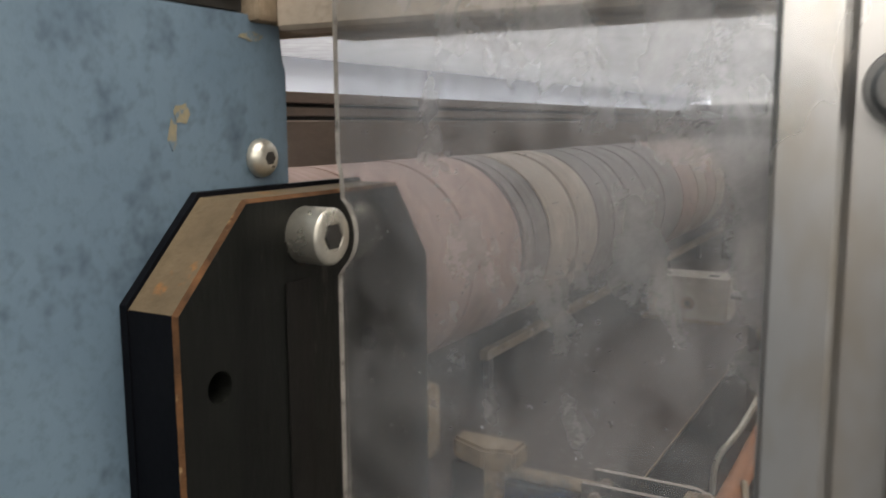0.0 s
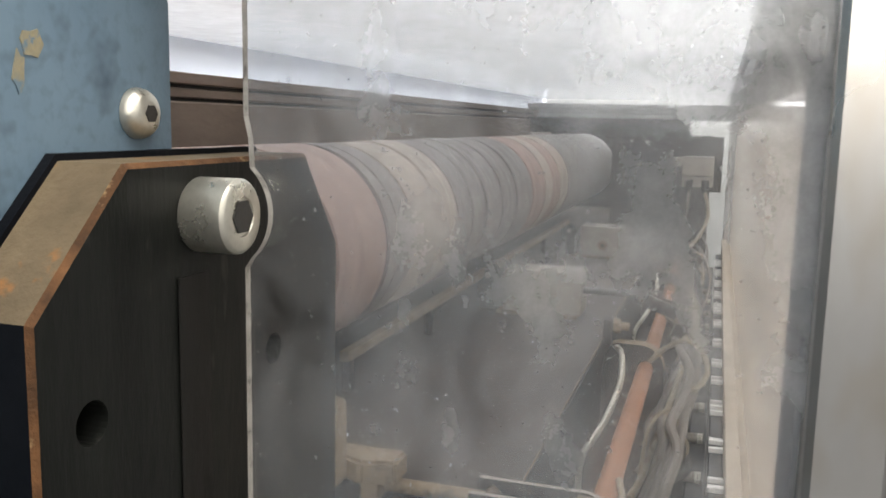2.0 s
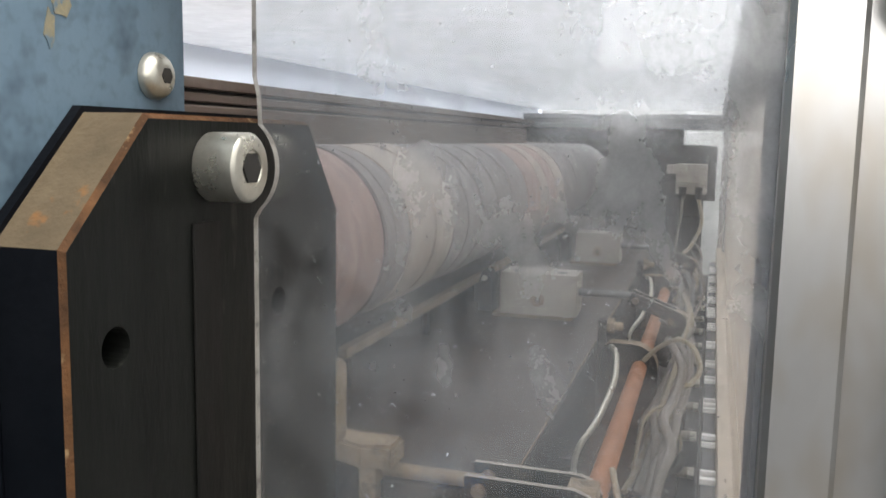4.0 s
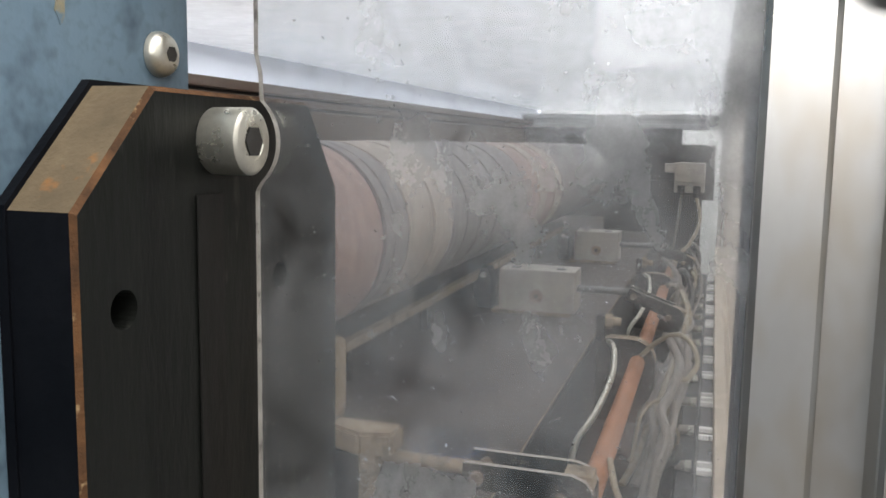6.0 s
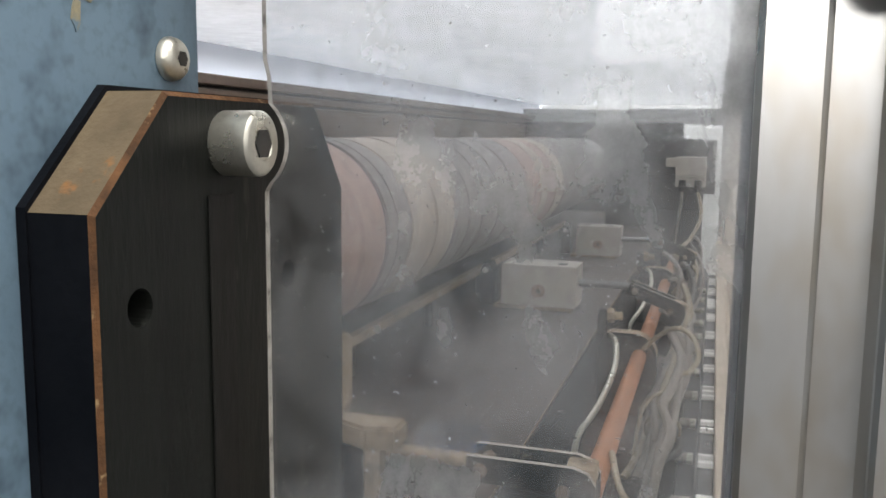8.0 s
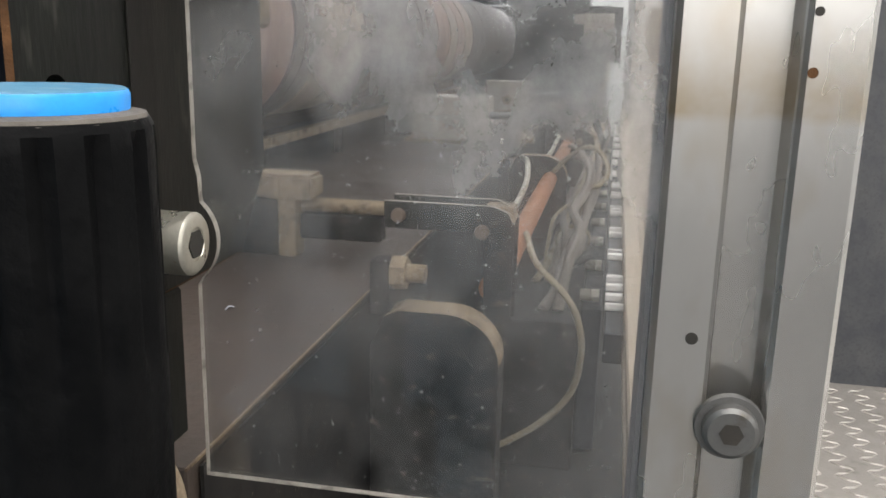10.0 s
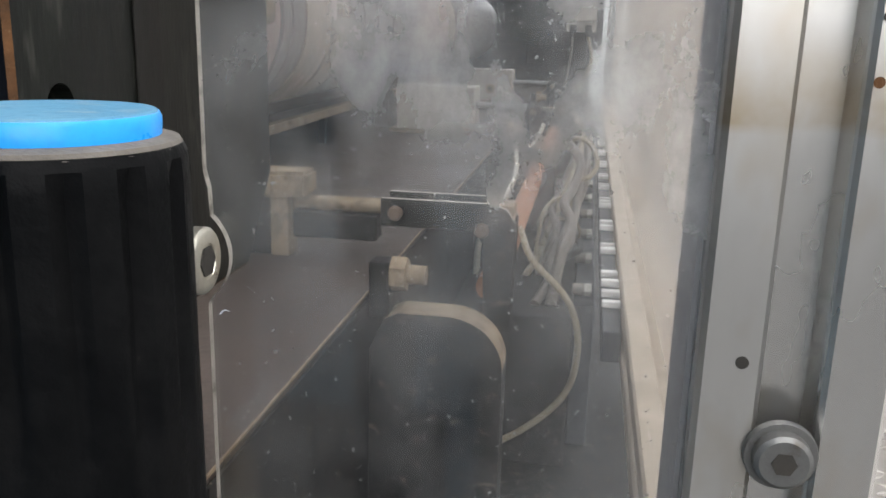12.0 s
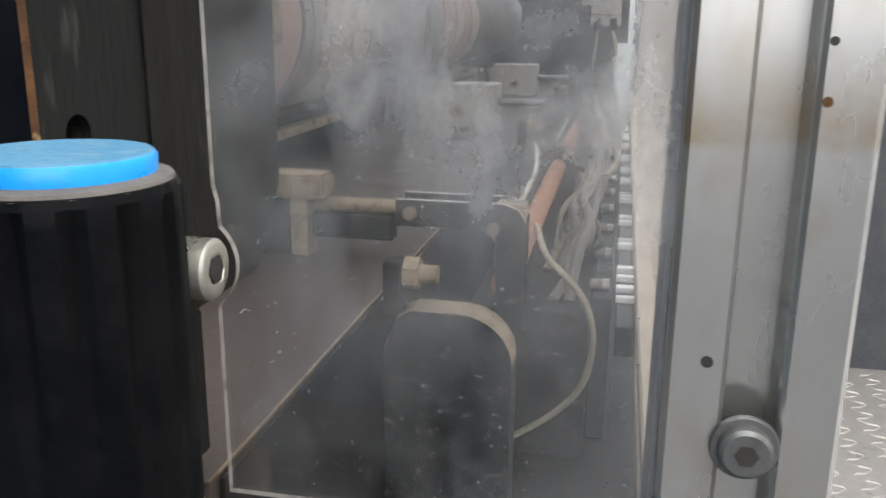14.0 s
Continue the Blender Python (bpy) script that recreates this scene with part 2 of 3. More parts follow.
M_CHECKER = mat("checker_aluminium", (0.24, 0.225, 0.21), (0.18, 0.17, 0.16), 0.42, 0.4, 10, 260, (0.09, 0.08, 0.07), (0.6, 0.76), 20, 0.15)
M_WALL = mat("hall_wall_paint", (0.27, 0.27, 0.265), (0.21, 0.21, 0.207), 0.8, 0, 1.2, 40, bump=0.1)
M_WALL_DARK = mat("dark_wall_paint", (0.06, 0.06, 0.06), (0.045, 0.045, 0.046), 0.8, 0, 1.2, 40, bump=0.1)
M_CONCRETE = mat("concrete", (0.05, 0.049, 0.047), (0.036, 0.035, 0.034), 0.8, 0, 2.5, 60, bump=0.2)
# dust with smoke haze painted in, set by height and strength
M_PANE = pane_mat("dusty_hazy_sheet", 0.02, 0.42, ((1.09, 0.40), (1.13, 0.55), (1.165, 0.95), (1.188, 1.5), (1.203, 1.4), (1.218, 0.85), (1.235, 0.75), (1.26, 1.1), (1.285, 1.1), (1.34, 1.2)), (0.62, 0.63, 0.645))
M_SIDE_PANE = pane_mat("dusty_side_sheet", 0.38, 0.48, None, (0.62, 0.54, 0.46))
M_ROOF_PANE = pane_mat("dusty_roof_sheet", 0.45, 0.75)
M_PANE_EDGE = mat("sheet_edge", (0.38, 0.35, 0.31), (0.20, 0.18, 0.155), 0.4, 0, 60, 400, (0.10, 0.085, 0.07), (0.52, 0.66), 130, 0.1)
# white of the blocks that imitate light shining through gaps
M_GAP_LIGHT = mat("white_gap_light", (0.80, 0.79, 0.76), (0.72, 0.71, 0.68), 0.4, 0, 60, 500, bump=0.05)
M_PALE = mat("pale_grey_paint", (0.50, 0.50, 0.49), (0.43, 0.43, 0.42), 0.5, 0, 8, 200, (0.3, 0.28, 0.25), (0.62, 0.8), 20, 0.05)
RINGS = (0.5, 5.0, 0.5)
M_BAND_PINK = mat("pinkish_sleeve", (0.36, 0.245, 0.205), (0.29, 0.21, 0.18), 0.6, 0, 16, 120, (0.17, 0.14, 0.13), (0.62, 0.98), 24, 0.15, RINGS)
M_BAND_TAN = mat("tan_sleeve", (0.40, 0.335, 0.275), (0.33, 0.28, 0.24), 0.6, 0, 16, 120, (0.2, 0.17, 0.15), (0.62, 0.98), 24, 0.15, RINGS)
M_BAND_GREY = mat("grey_sleeve", (0.235, 0.212, 0.197), (0.175, 0.16, 0.15), 0.6, 0, 16, 120, (0.10, 0.094, 0.09), (0.62, 0.98), 24, 0.15, RINGS)
M_BAND_DARK = mat("dark_groove", (0.05, 0.045, 0.046), (0.085, 0.075, 0.072), 0.6, 0, 20, 200, bump=0.1)


# ---- mesh helpers ----
def link_mesh(name, bm, material, parent=None, label="", smooth=False, angle=0.6):
    bmesh.ops.recalc_face_normals(bm, faces=bm.faces)
    me = bpy.data.meshes.new(name)
    bm.to_mesh(me)
    bm.free()
    for mm in (material if isinstance(material, (list, tuple)) else (material,)):
        me.materials.append(mm)
    if smooth:
        me.polygons.foreach_set("use_smooth", [True] * len(me.polygons))
        me.set_sharp_from_angle(angle=angle)
    ob = new(name, me)
    if parent:
        ob.parent = parent
    if label:
        tagged(ob, label)
    return ob


def part(name, bm, material, parent, label="", smooth=False):
    """One mesh under a thing or under a part of it."""
    return link_mesh(name, bm, material, parent, label, smooth)


def thing(name, x, y, z, label, category, group="", kind=""):
    ob = new(name)
    ob.empty_display_size = 0.02
    ob.matrix_basis = pose(x, y, z)
    return tagged(ob, label, category, group, kind)


def box(bm, x0, x1, y0, y1, z0, z1, bevel=0.0, seg=2):
    r = bmesh.ops.create_cube(bm, size=1)
    for v in r["verts"]:
        v.co = Vector(((x0 + x1) / 2 + v.co.x * (x1 - x0), (y0 + y1) / 2 + v.co.y * (y1 - y0), (z0 + z1) / 2 + v.co.z * (z1 - z0)))
    if bevel:
        edges = list({e for v in r["verts"] for e in v.link_edges})
        bmesh.ops.bevel(bm, geom=edges, offset=bevel, segments=seg, affect="EDGES", profile=0.6)
    return bm


def bx(*a, **k):
    return box(bmesh.new(), *a, **k)


def prism(bm, outline, axis, a, b):
    """An outline of (u, v) drawn out along an axis from a to b: u, v are the two other axes in the order x, y, z."""
    def place(u, v, w):
        return {"x": (w, u, v), "y": (u, w, v), "z": (u, v, w)}[axis]
    lo = [bm.verts.new(place(u, v, a)) for u, v in outline]
    hi = [bm.verts.new(place(u, v, b)) for u, v in outline]
    bm.faces.new(lo)
    bm.faces.new(hi[::-1])
    n = len(outline)
    for i in range(n):
        bm.faces.new((lo[i], lo[(i + 1) % n], hi[(i + 1) % n], hi[i]))
    bmesh.ops.recalc_face_normals(bm, faces=bm.faces[:])
    return bm


def lathe(bm, profile, axis="z", seg=32, at=(0, 0, 0), wave=0.0, lobes=0):
    """A turned body: profile of (radius, height) along the axis; wave and lobes give it flutes."""
    rings = []
    for r, h in profile:
        ring = []
        for i in range(seg):
            a = 2 * math.pi * i / seg
            rr = r * (1 - wave * max(0, math.cos(lobes * a)) ** 2) if lobes else r
            c, s = rr * math.cos(a), rr * math.sin(a)
            p = {"z": (c, s, h), "x": (h, c, s), "y": (s, h, c)}[axis]
            ring.append(bm.verts.new(Vector(p) + Vector(at)))
        rings.append(ring)
    for lo, hi in zip(rings, rings[1:]):
        for i in range(seg):
            bm.faces.new((lo[i], lo[(i + 1) % seg], hi[(i + 1) % seg], hi[i]))
    if profile[0][0] > 1e-6:
        bm.faces.new(rings[0][::-1])
    if profile[-1][0] > 1e-6:
        bm.faces.new(rings[-1])
    return bm


def smooth_line(points, steps=8):
    """Catmull-Rom through the points."""
    p = [Vector(q) for q in points]
    p = [2 * p[0] - p[1]] + p + [2 * p[-1] - p[-2]]
    out = []
    for i in range(1, len(p) - 2):
        for k in range(steps):
            t = k / steps
            out.append(0.5 * ((2 * p[i]) + (p[i + 1] - p[i - 1]) * t + (2 * p[i - 1] - 5 * p[i] + 4 * p[i + 1] - p[i + 2]) * t * t
                              + (3 * p[i] - p[i - 1] - 3 * p[i + 1] + p[i + 2]) * t ** 3))
    return out + [p[-2]]


def tube(bm, points, radius, seg=10, steps=8):
    line = smooth_line(points, steps) if len(points) > 2 else [Vector(q) for q in points]
    rings, side = [], None
    for i, c in enumerate(line):
        d = (line[min(i + 1, len(line) - 1)] - line[max(i - 1, 0)]).normalized()
        side = d.orthogonal().normalized() if side is None else (side - d * side.dot(d)).normalized()
        up = d.cross(side)
        rings.append([bm.verts.new(c + radius * (math.cos(2 * math.pi * k / seg) * side + math.sin(2 * math.pi * k / seg) * up)) for k in range(seg)])
    for lo, hi in zip(rings, rings[1:]):
        for i in range(seg):
            bm.faces.new((lo[i], lo[(i + 1) % seg], hi[(i + 1) % seg], hi[i]))
    bm.faces.new(rings[0][::-1])
    bm.faces.new(rings[-1])
    return bm


def drilled(ob, holes):
    """Bores round holes (x, y, z, radius, depth) along x into a mesh, for good."""
    cutter = bmesh.new()
    for x, y, z, r, d in holes:
        lathe(cutter, [(r, -d), (r, d)], "x", 24, (x, y, z))
    tmp = link_mesh("cutter", cutter, M_SOCKET)
    mod = ob.modifiers.new("bore", "BOOLEAN")
    mod.object, mod.solver = tmp, "EXACT"
    bpy.context.view_layer.update()
    me = bpy.data.meshes.new_from_object(ob.evaluated_get(bpy.context.evaluated_depsgraph_get()))
    ob.modifiers.clear()
    ob.data = me
    bpy.data.objects.remove(tmp)


def slot_outline(w=0.045, slot=0.0140, lip=0.004, deep=0.0105, inner=0.020, r=0.0015):
    """Section of a square T-slot profile, centred at 0, 0."""
    h, s, q = w / 2, slot / 2, inner / 2
    side = [(-h + r, -h), (-s - 0.0012, -h), (-s, -h + 0.0012), (-s, -h + lip), (-q, -h + lip), (-q, -h + lip + 0.0025), (-s * 0.8, -h + deep), (s * 0.8, -h + deep),
            (q, -h + lip + 0.0025), (q, -h + lip), (s, -h + lip), (s, -h + 0.0012), (s + 0.0012, -h), (h - r, -h), (h, -h + r)]
    out = []
    for k in range(4):
        c, sn = (1, 0, -1, 0)[k], (0, 1, 0, -1)[k]
        out += [(c * u - sn * v, sn * u + c * v) for u, v in side]
    return out


def profile(name, axis, cu, cv, a, b, material, label):
    """A T-slot aluminium profile along an axis, its section centred at cu, cv."""
    bm = prism(bmesh.new(), [(u + cu, v + cv) for u, v in slot_outline()], axis, a, b)
    ob = link_mesh(name, bm, material)
    return tagged(ob, label, "profile", "guard frame")


# ---- the hall ----
def hall():
    def wall(name, *a):
        return tagged(link_mesh(name, bx(*a), M_WALL), "plain grey painted hall wall", "wall", "", "structure")
    tagged(link_mesh("floor", bx(-4.7, 4.7, -4.7, 7.2, -0.2, 0.0), M_CONCRETE), "grey concrete hall floor", "floor", "", "structure")
    tagged(link_mesh("ceiling", bx(-4.7, 4.7, -4.7, 7.2, 5.5, 5.7), M_WALL), "grey hall ceiling", "ceiling", "", "structure")
    wall("wall_east", 4.5, 4.7, -4.7, 7.2, 0, 5.5)
    wall("wall_west", -4.7, -4.5, -4.7, 7.2, 0, 5.5)
    wall("wall_north", -4.5, 4.5, 7.0, 7.2, 0, 5.5)
    # out of view; its dark tone dims what the near post reflects
    tagged(link_mesh("wall_south", bx(-4.5, 4.5, -4.7, -4.5, 0, 5.5), M_WALL_DARK), "unseen hall wall, made dark to dim the post's reflection", "wall", "", "structure")


hall()


# ---- guard frame ----
PX = 0.1605          # centre line of the near post
SX = 0.1655          # centre line of the side frame
ZB, ZT = 0.9986, 1.366
TX = 0.1605          # centre line of the top rail
YF = 2.497           # the far corner post
profile("corner_post", "z", PX, 0.0225, 0.70, 1.415, M_POST, "scratched anodised aluminium T-slot corner post")
profile("corner_post", "z", SX + 0.003, YF, 0.70, 1.415, M_ALU, "aluminium T-slot post at the far corner")
profile("bottom_rail", "y", SX, ZB - 0.0225, 0.045, YF - 0.0225, M_ALU_DUST, "dusty aluminium rail along the guard's foot")
profile("top_rail", "y", TX, ZT + 0.0225, 0.045, YF - 0.0225, M_RAIL, "aluminium rail along the guard's top edge, shade put into its colour")
profile("cross_rail", "x", YF, 1.3685, -0.60, SX - 0.0195, M_DULL_RAIL, "aluminium cross rail over the far end")
profile("cross_rail", "x", 0.0325, 1.387, -0.0155, PX - 0.0225, M_ALU_DUST, "dusty aluminium cross rail over the near end")


def end_sheet():
    """Clear end sheet with a round cut-out for each of the two screw heads."""
    top, foot, right, e, r = 1.40, 1.0595, 0.1455, 0.0085, 0.0150
    pts = [(e, top)]
    for zc in (1.300, 1.1345):
        pts += [(e, zc + 0.0235), (e + 0.0012, zc + 0.0185)]
        for k in range(11):
            a = math.radians(48 - 9.6 * k)
            pts.append((max(e, r * math.cos(a)), zc + r * math.sin(a)))
        pts.append((e, zc - 0.0136))
    pts += [(e, foot), (right, foot), (right, top)]
    bm = prism(bmesh.new(), pts, "y", 0.0068, 0.0092)
    bm.faces.ensure_lookup_table()
    for f in bm.faces:
        f.material_index = 0 if abs(f.normal.y) > 0.9 else 1
    bm.normal_update()
    for f in bm.faces:
        f.material_index = 0 if abs(f.normal.y) > 0.9 else 1
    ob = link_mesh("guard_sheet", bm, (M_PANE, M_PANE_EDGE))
    ob.visible_shadow = False
    return tagged(ob, "clear plastic guard sheet, dusty and painted with smoke haze, notched round two screws", "guard sheet", "guard sheets")


end_sheet()


def flat_sheet(label, m, *a):
    ob = link_mesh("guard_sheet", bx(*a), m)
    ob.visible_shadow = False
    return tagged(ob, label, "guard sheet", "guard sheets")


flat_sheet("dusty clear plastic sheet along the guard's side", M_SIDE_PANE, SX + 0.000, SX + 0.004, 0.045, YF - 0.0225, ZB - 0.004, ZT + 0.004)
flat_sheet("hazy clear plastic roof sheet of the guard", M_ROOF_PANE, -0.60, SX, 0.056, 2.75, 1.4115, 1.4155).visible_shadow = True
# thin dark strip added as the shade on the top rail's underside
tagged(link_mesh("shade_strip", bx(TX - 0.0215, TX + 0.010, 0.05, YF - 0.03, ZT - 0.003, ZT - 0.0002), M_UNDER_SHADE), "added dark strip for the shade under the guard's top rail", "seal strip")
# no real gasket: added strip stands for the inner face, hides its dark slot
tagged(link_mesh("gasket", bx(PX - 0.0240, PX - 0.0226, 0.0102, 0.0440, 0.70, 1.364), M_INNER_FACE), "added grey strip standing for the post's inner face", "gasket")


# ---- machine side ----
def end_plate():
    """Black bearing plate with cut corners, dusty on its top edges, rusty along its arrises."""
    base = thing("bearing_plate", 0, 0, 1.12, "thick black steel plate with dusty cut corners and rusty edges", "machine plate")
    y0, y1, z0, z1 = -0.0545, 0.079, 1.118, 1.313
    o = [(y0, z0 + 0.028), (y0 + 0.025, z0), (y1 - 0.022, z0), (y1, z0 + 0.028), (y1, z1 - 0.029), (y1 - 0.022, z1), (y0 + 0.0285, z1), (y0, z1 - 0.0285)]
    bm = prism(bmesh.new(), o, "x", -0.0175, 0.0)
    bm.normal_update()
    arris = [e for e in bm.edges if all(v.co.x > -0.001 for v in e.verts)]
    bmesh.ops.bevel(bm, geom=arris, offset=0.0012, segments=1, affect="EDGES")
    bm.normal_update()
    for f in bm.faces:
        n = f.normal
        if 0.2 < abs(n.x) < 0.95:
            f.material_index = 2
        elif abs(n.x) > 0.9:
            f.material_index = 0
        elif n.z > 0.3:
            f.material_index = 1
        else:
            f.material_index = 3
    for v in bm.verts:
        v.co -= Vector((0, 0, 1.12))
    ob = part("plate", bm, (M_BLACK, M_DUSTY, M_RUST, M_NAVY), base)
    drilled(ob, [(0, -0.039, 1.2608, 0.0048, 0.014), (0, -0.0398, 1.178, 0.0048, 0.014), (0, 0.036, 1.258, 0.0045, 0.014)])
    # slightly larger black outline, added as the shadow line against the blue panel
    big = [(u * 1.01, 1.2155 + (v - 1.2155) * 1.016 - 1.12) for u, v in o]
    part("gap_shadow_plate", prism(bmesh.new(), big, "x", -0.0203, -0.0176), M_NAVY, base, "added black plate for the shadow line behind")
    # black block added where the table below lies in shade
    part("lower_shade_block", bx(-0.0172, -0.0008, -0.046, 0.0145, -0.0505, -0.0022, bevel=0.001, seg=1), M_BLACK, base, "added black block for the shade under the plate")
    part("brown_strip", bx(0.0003, 0.0008, -0.0095, 0.0030, 0.0005, 0.166, bevel=0.0002, seg=1), M_STRIP, base, "brown strip where the guard sheet meets the plate")
    part("edge_lug", bx(-0.0165, -0.001, 0.0792, 0.092, 0.075, 0.107, bevel=0.004, seg=3), M_TAN, base, "dusty tan lug on the plate's edge", True)
    return base


end_plate()


def cap_screw(x, y, z, label):
    """Socket-head cap screw that points along +x."""
    base = thing("cap_screw", x, y, z, label, "screw", "cap screws on the plate")
    bm = bmesh.new()
    prof = [(0.0086, 0.0), (0.0090, 0.0006), (0.0090, 0.0112), (0.0084, 0.0119), (0.0078, 0.0122), (0.0048, 0.0122), (0.0046, 0.0118)]
    lathe(bm, prof, "x", 40)
    part("head", bm, M_ZINC, base, smooth=True)
    bm = bmesh.new()
    prism(bm, [(0.0043 * math.cos(math.radians(60 * k)), 0.0043 * math.sin(math.radians(60 * k))) for k in range(6)], "x", 0.0100, 0.01235)
    part("socket", bm, M_SOCKET, base, "dark hexagon socket")
    return base


cap_screw(0.0, 0.0, 1.300, "zinc socket-head cap screw in the black plate's top")
cap_screw(0.0, 0.0, 1.135, "zinc socket-head cap screw beside the ribbed knob")


def button_screw(x, y, z):
    base = thing("button_screw", x, y, z, "domed zinc button-head screw in the blue panel", "screw")
    bm = bmesh.new()
    lathe(bm, [(0.0063, 0), (0.0063, 0.001), (0.0060, 0.0022), (0.0052, 0.0034), (0.0040, 0.0042), (0.0027, 0.0045)], "x", 32)
    part("head", bm, M_ZINC, base, smooth=True)
    bm = bmesh.new()
    prism(bm, [(0.0023 * math.cos(math.radians(60 * k)), 0.0023 * math.sin(math.radians(60 * k))) for k in range(6)], "x", 0.0035, 0.0048)
    part("socket", bm, M_SOCKET, base)
    return base


button_screw(-0.0204, 0.0046, 1.3236)


def side_panel():
    """Blue machine side: a big plate, its top seam and the plate above it."""
    base = thing("side_panel", -0.0341, -0.3, 0.0, "blue painted steel machine side panel with chipped paint", "machine panel")
    o = [(-0.9, 0.0), (0.0192, 0.0), (0.0192, 1.352), (0.0177, 1.356), (0.0162, 1.369), (-0.9, 1.369)]
    bm = prism(bmesh.new(), [(u + 0.3, v) for u, v in o], "x", -0.012, 0.0135)
    part("panel", bm, M_BLUE, base)
    for k, (y, z, w, h) in enumerate(((-0.0285, 1.3375, 0.009, 0.008), (-0.0325, 1.3315, 0.004, 0.011), (0.003, 1.3622, 0.014, 0.004))):
        bm = bmesh.new()
        rnd = random.Random(7 + k)
        pts = []
        for i in range(11):
            a = 2 * math.pi * i / 11
            q = rnd.uniform(0.6, 1.0)
            pts.append((y + 0.3 + w / 2 * q * math.cos(a), z + h / 2 * q * math.sin(a)))
        prism(bm, pts, "x", 0.0134, 0.0138)
        part("paint_chip", bm, M_CHIP, base, "bare tan patch in the paint")
    part("seam", bx(-0.012, 0.011, -0.6, 0.318, 1.370, 1.374), M_SOCKET, base)
    return base


side_panel()
tagged(link_mesh("upper_panel", bx(-0.047, -0.0200, -0.9, 0.0, 1.3745, 1.75, bevel=0.001, seg=1), M_BLUE), "blue painted panel above the seam", "machine panel")
tagged(link_mesh("dusty_rail", bx(-0.060, -0.0160, 0.0015, 0.055, 1.3668, 1.402, bevel=0.002), M_TAN), "dusty tan steel rail above the guard", "rail")


def pressure_regulator(x, y, z):
    """Air regulator: a ribbed black hand knob with a blue cap on a black body."""
    base = thing("pressure_regulator", x, y, z, "pressure regulator with a ribbed black knob and dusty bright blue cap", "regulator")
    r, seg, lob = 0.0190, 112, 14
    rows = [(r * 0.97, -0.085, 0), (r, -0.083, 0), (r, -0.046, 0), (r, -0.040, 0.09), (r, -0.009, 0.09), (r * 0.99, -0.0058, 0.02), (r * 0.95, -0.0042, 0)]
    bm, rings = bmesh.new(), []
    for rr, h, w in rows:
        ring = []
        for i in range(seg):
            a = 2 * math.pi * i / seg
            q = rr * (1 - w * max(0, math.cos(lob * a)) ** 1.5)
            ring.append(bm.verts.new((q * math.cos(a), q * math.sin(a), h)))
        rings.append(ring)
    for lo, hi in zip(rings, rings[1:]):
        for i in range(seg):
            bm.faces.new((lo[i], lo[(i + 1) % seg], hi[(i + 1) % seg], hi[i]))
    bm.faces.new(rings[0][::-1])
    grip = part("knob", bm, M_KNOB, base, smooth=True)
    part("shoulder", lathe(bmesh.new(), [(r * 0.955, -0.0045), (r * 0.93, -0.0036), (r * 0.80, -0.0031), (0, -0.0031)], "z", 64), M_KNOB_RIM, grip, "dust-covered shoulder", smooth=True)
    cap = part("cap", lathe(bmesh.new(), [(r * 0.80, -0.0040), (r * 0.81, -0.0007), (r * 0.79, 0.0)], "z", 64), M_CAP, base, "bright blue cap", smooth=True)
    part("cap_face", lathe(bmesh.new(), [(r * 0.785, 0.0), (r * 0.77, 0.0003), (0, 0.0003)], "z", 64), M_CAP_TOP, cap, "dusty blue top", smooth=True)
    part("stem", lathe(bmesh.new(), [(0.012, -0.150), (0.012, -0.085)], "z", 32), M_KNOB, base, smooth=True)
    part("body", bx(-0.060, 0.022, -0.028, 0.030, -0.215, -0.150, bevel=0.006, seg=3), M_DARK, base, smooth=True)
    return base


pressure_regulator(0.0339, -0.095, 1.1832)
tagged(link_mesh("elbow_fitting", tube(bmesh.new(), [(-0.045, -0.006, 1.052), (-0.020, -0.008, 1.066), (-0.004, -0.010, 1.069), (0.003, -0.012, 1.058), (0.003, -0.014, 1.03), (-0.002, -0.02, 0.99)], 0.0078, 16), M_TAN, smooth=True),
       "dusty brass elbow fitting under the black plate", "fitting")


# ---- inside the guard ----
table = thing("machine_table", -0.3, 1.3, 1.0219, "grey-brown dusty steel machine table with a thin tan edge", "machine table")
part("top", bx(-0.32, 0.2885, -1.270, 1.50, 0.0, 0.025, bevel=0.0008, seg=1), M_TABLE, table)
# extra plate that keeps the table's side dark below its edge
part("side_apron", bx(0.2896, 0.2910, -1.262, 1.49, -0.12, 0.0225), M_DARK, table, "sooty black apron added to darken the table's side")
part("edge_strip", bx(0.2881, 0.2889, -1.270, 1.49, 0.0240, 0.0252), M_TAN, table, "thin tan edge")
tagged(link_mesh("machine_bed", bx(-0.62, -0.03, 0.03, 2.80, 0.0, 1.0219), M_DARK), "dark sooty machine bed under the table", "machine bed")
tagged(link_mesh("back_beam", bx(-0.50, -0.42, -0.5, 2.70, 1.0475, 1.340, bevel=0.002, seg=1), M_BROWN), "long brown steel beam behind the roller", "beam")
# dark filler added so no light passes between the covers
tagged(link_mesh("beam_gap_fill", bx(-0.49, -0.432, -0.49, 2.69, 1.3401, 1.358), M_SOCKET), "added dark strip blocking light in the gaps of the beam and its covers", "beam")
tagged(link_mesh("beam_cover", bx(-0.495, -0.425, -0.5, 2.70, 1.344, 1.354, bevel=0.001, seg=1), M_BROWN), "brown cover strip on the beam", "cover strip")
tagged(link_mesh("beam_cover", bx(-0.50, -0.42, -0.5, 2.70, 1.358, 1.370, bevel=0.001, seg=1), M_BROWN), "brown cover strip on the beam", "cover strip")


def film_web():
    bm = bmesh.new()
    n, m = 60, 14
    grid = []
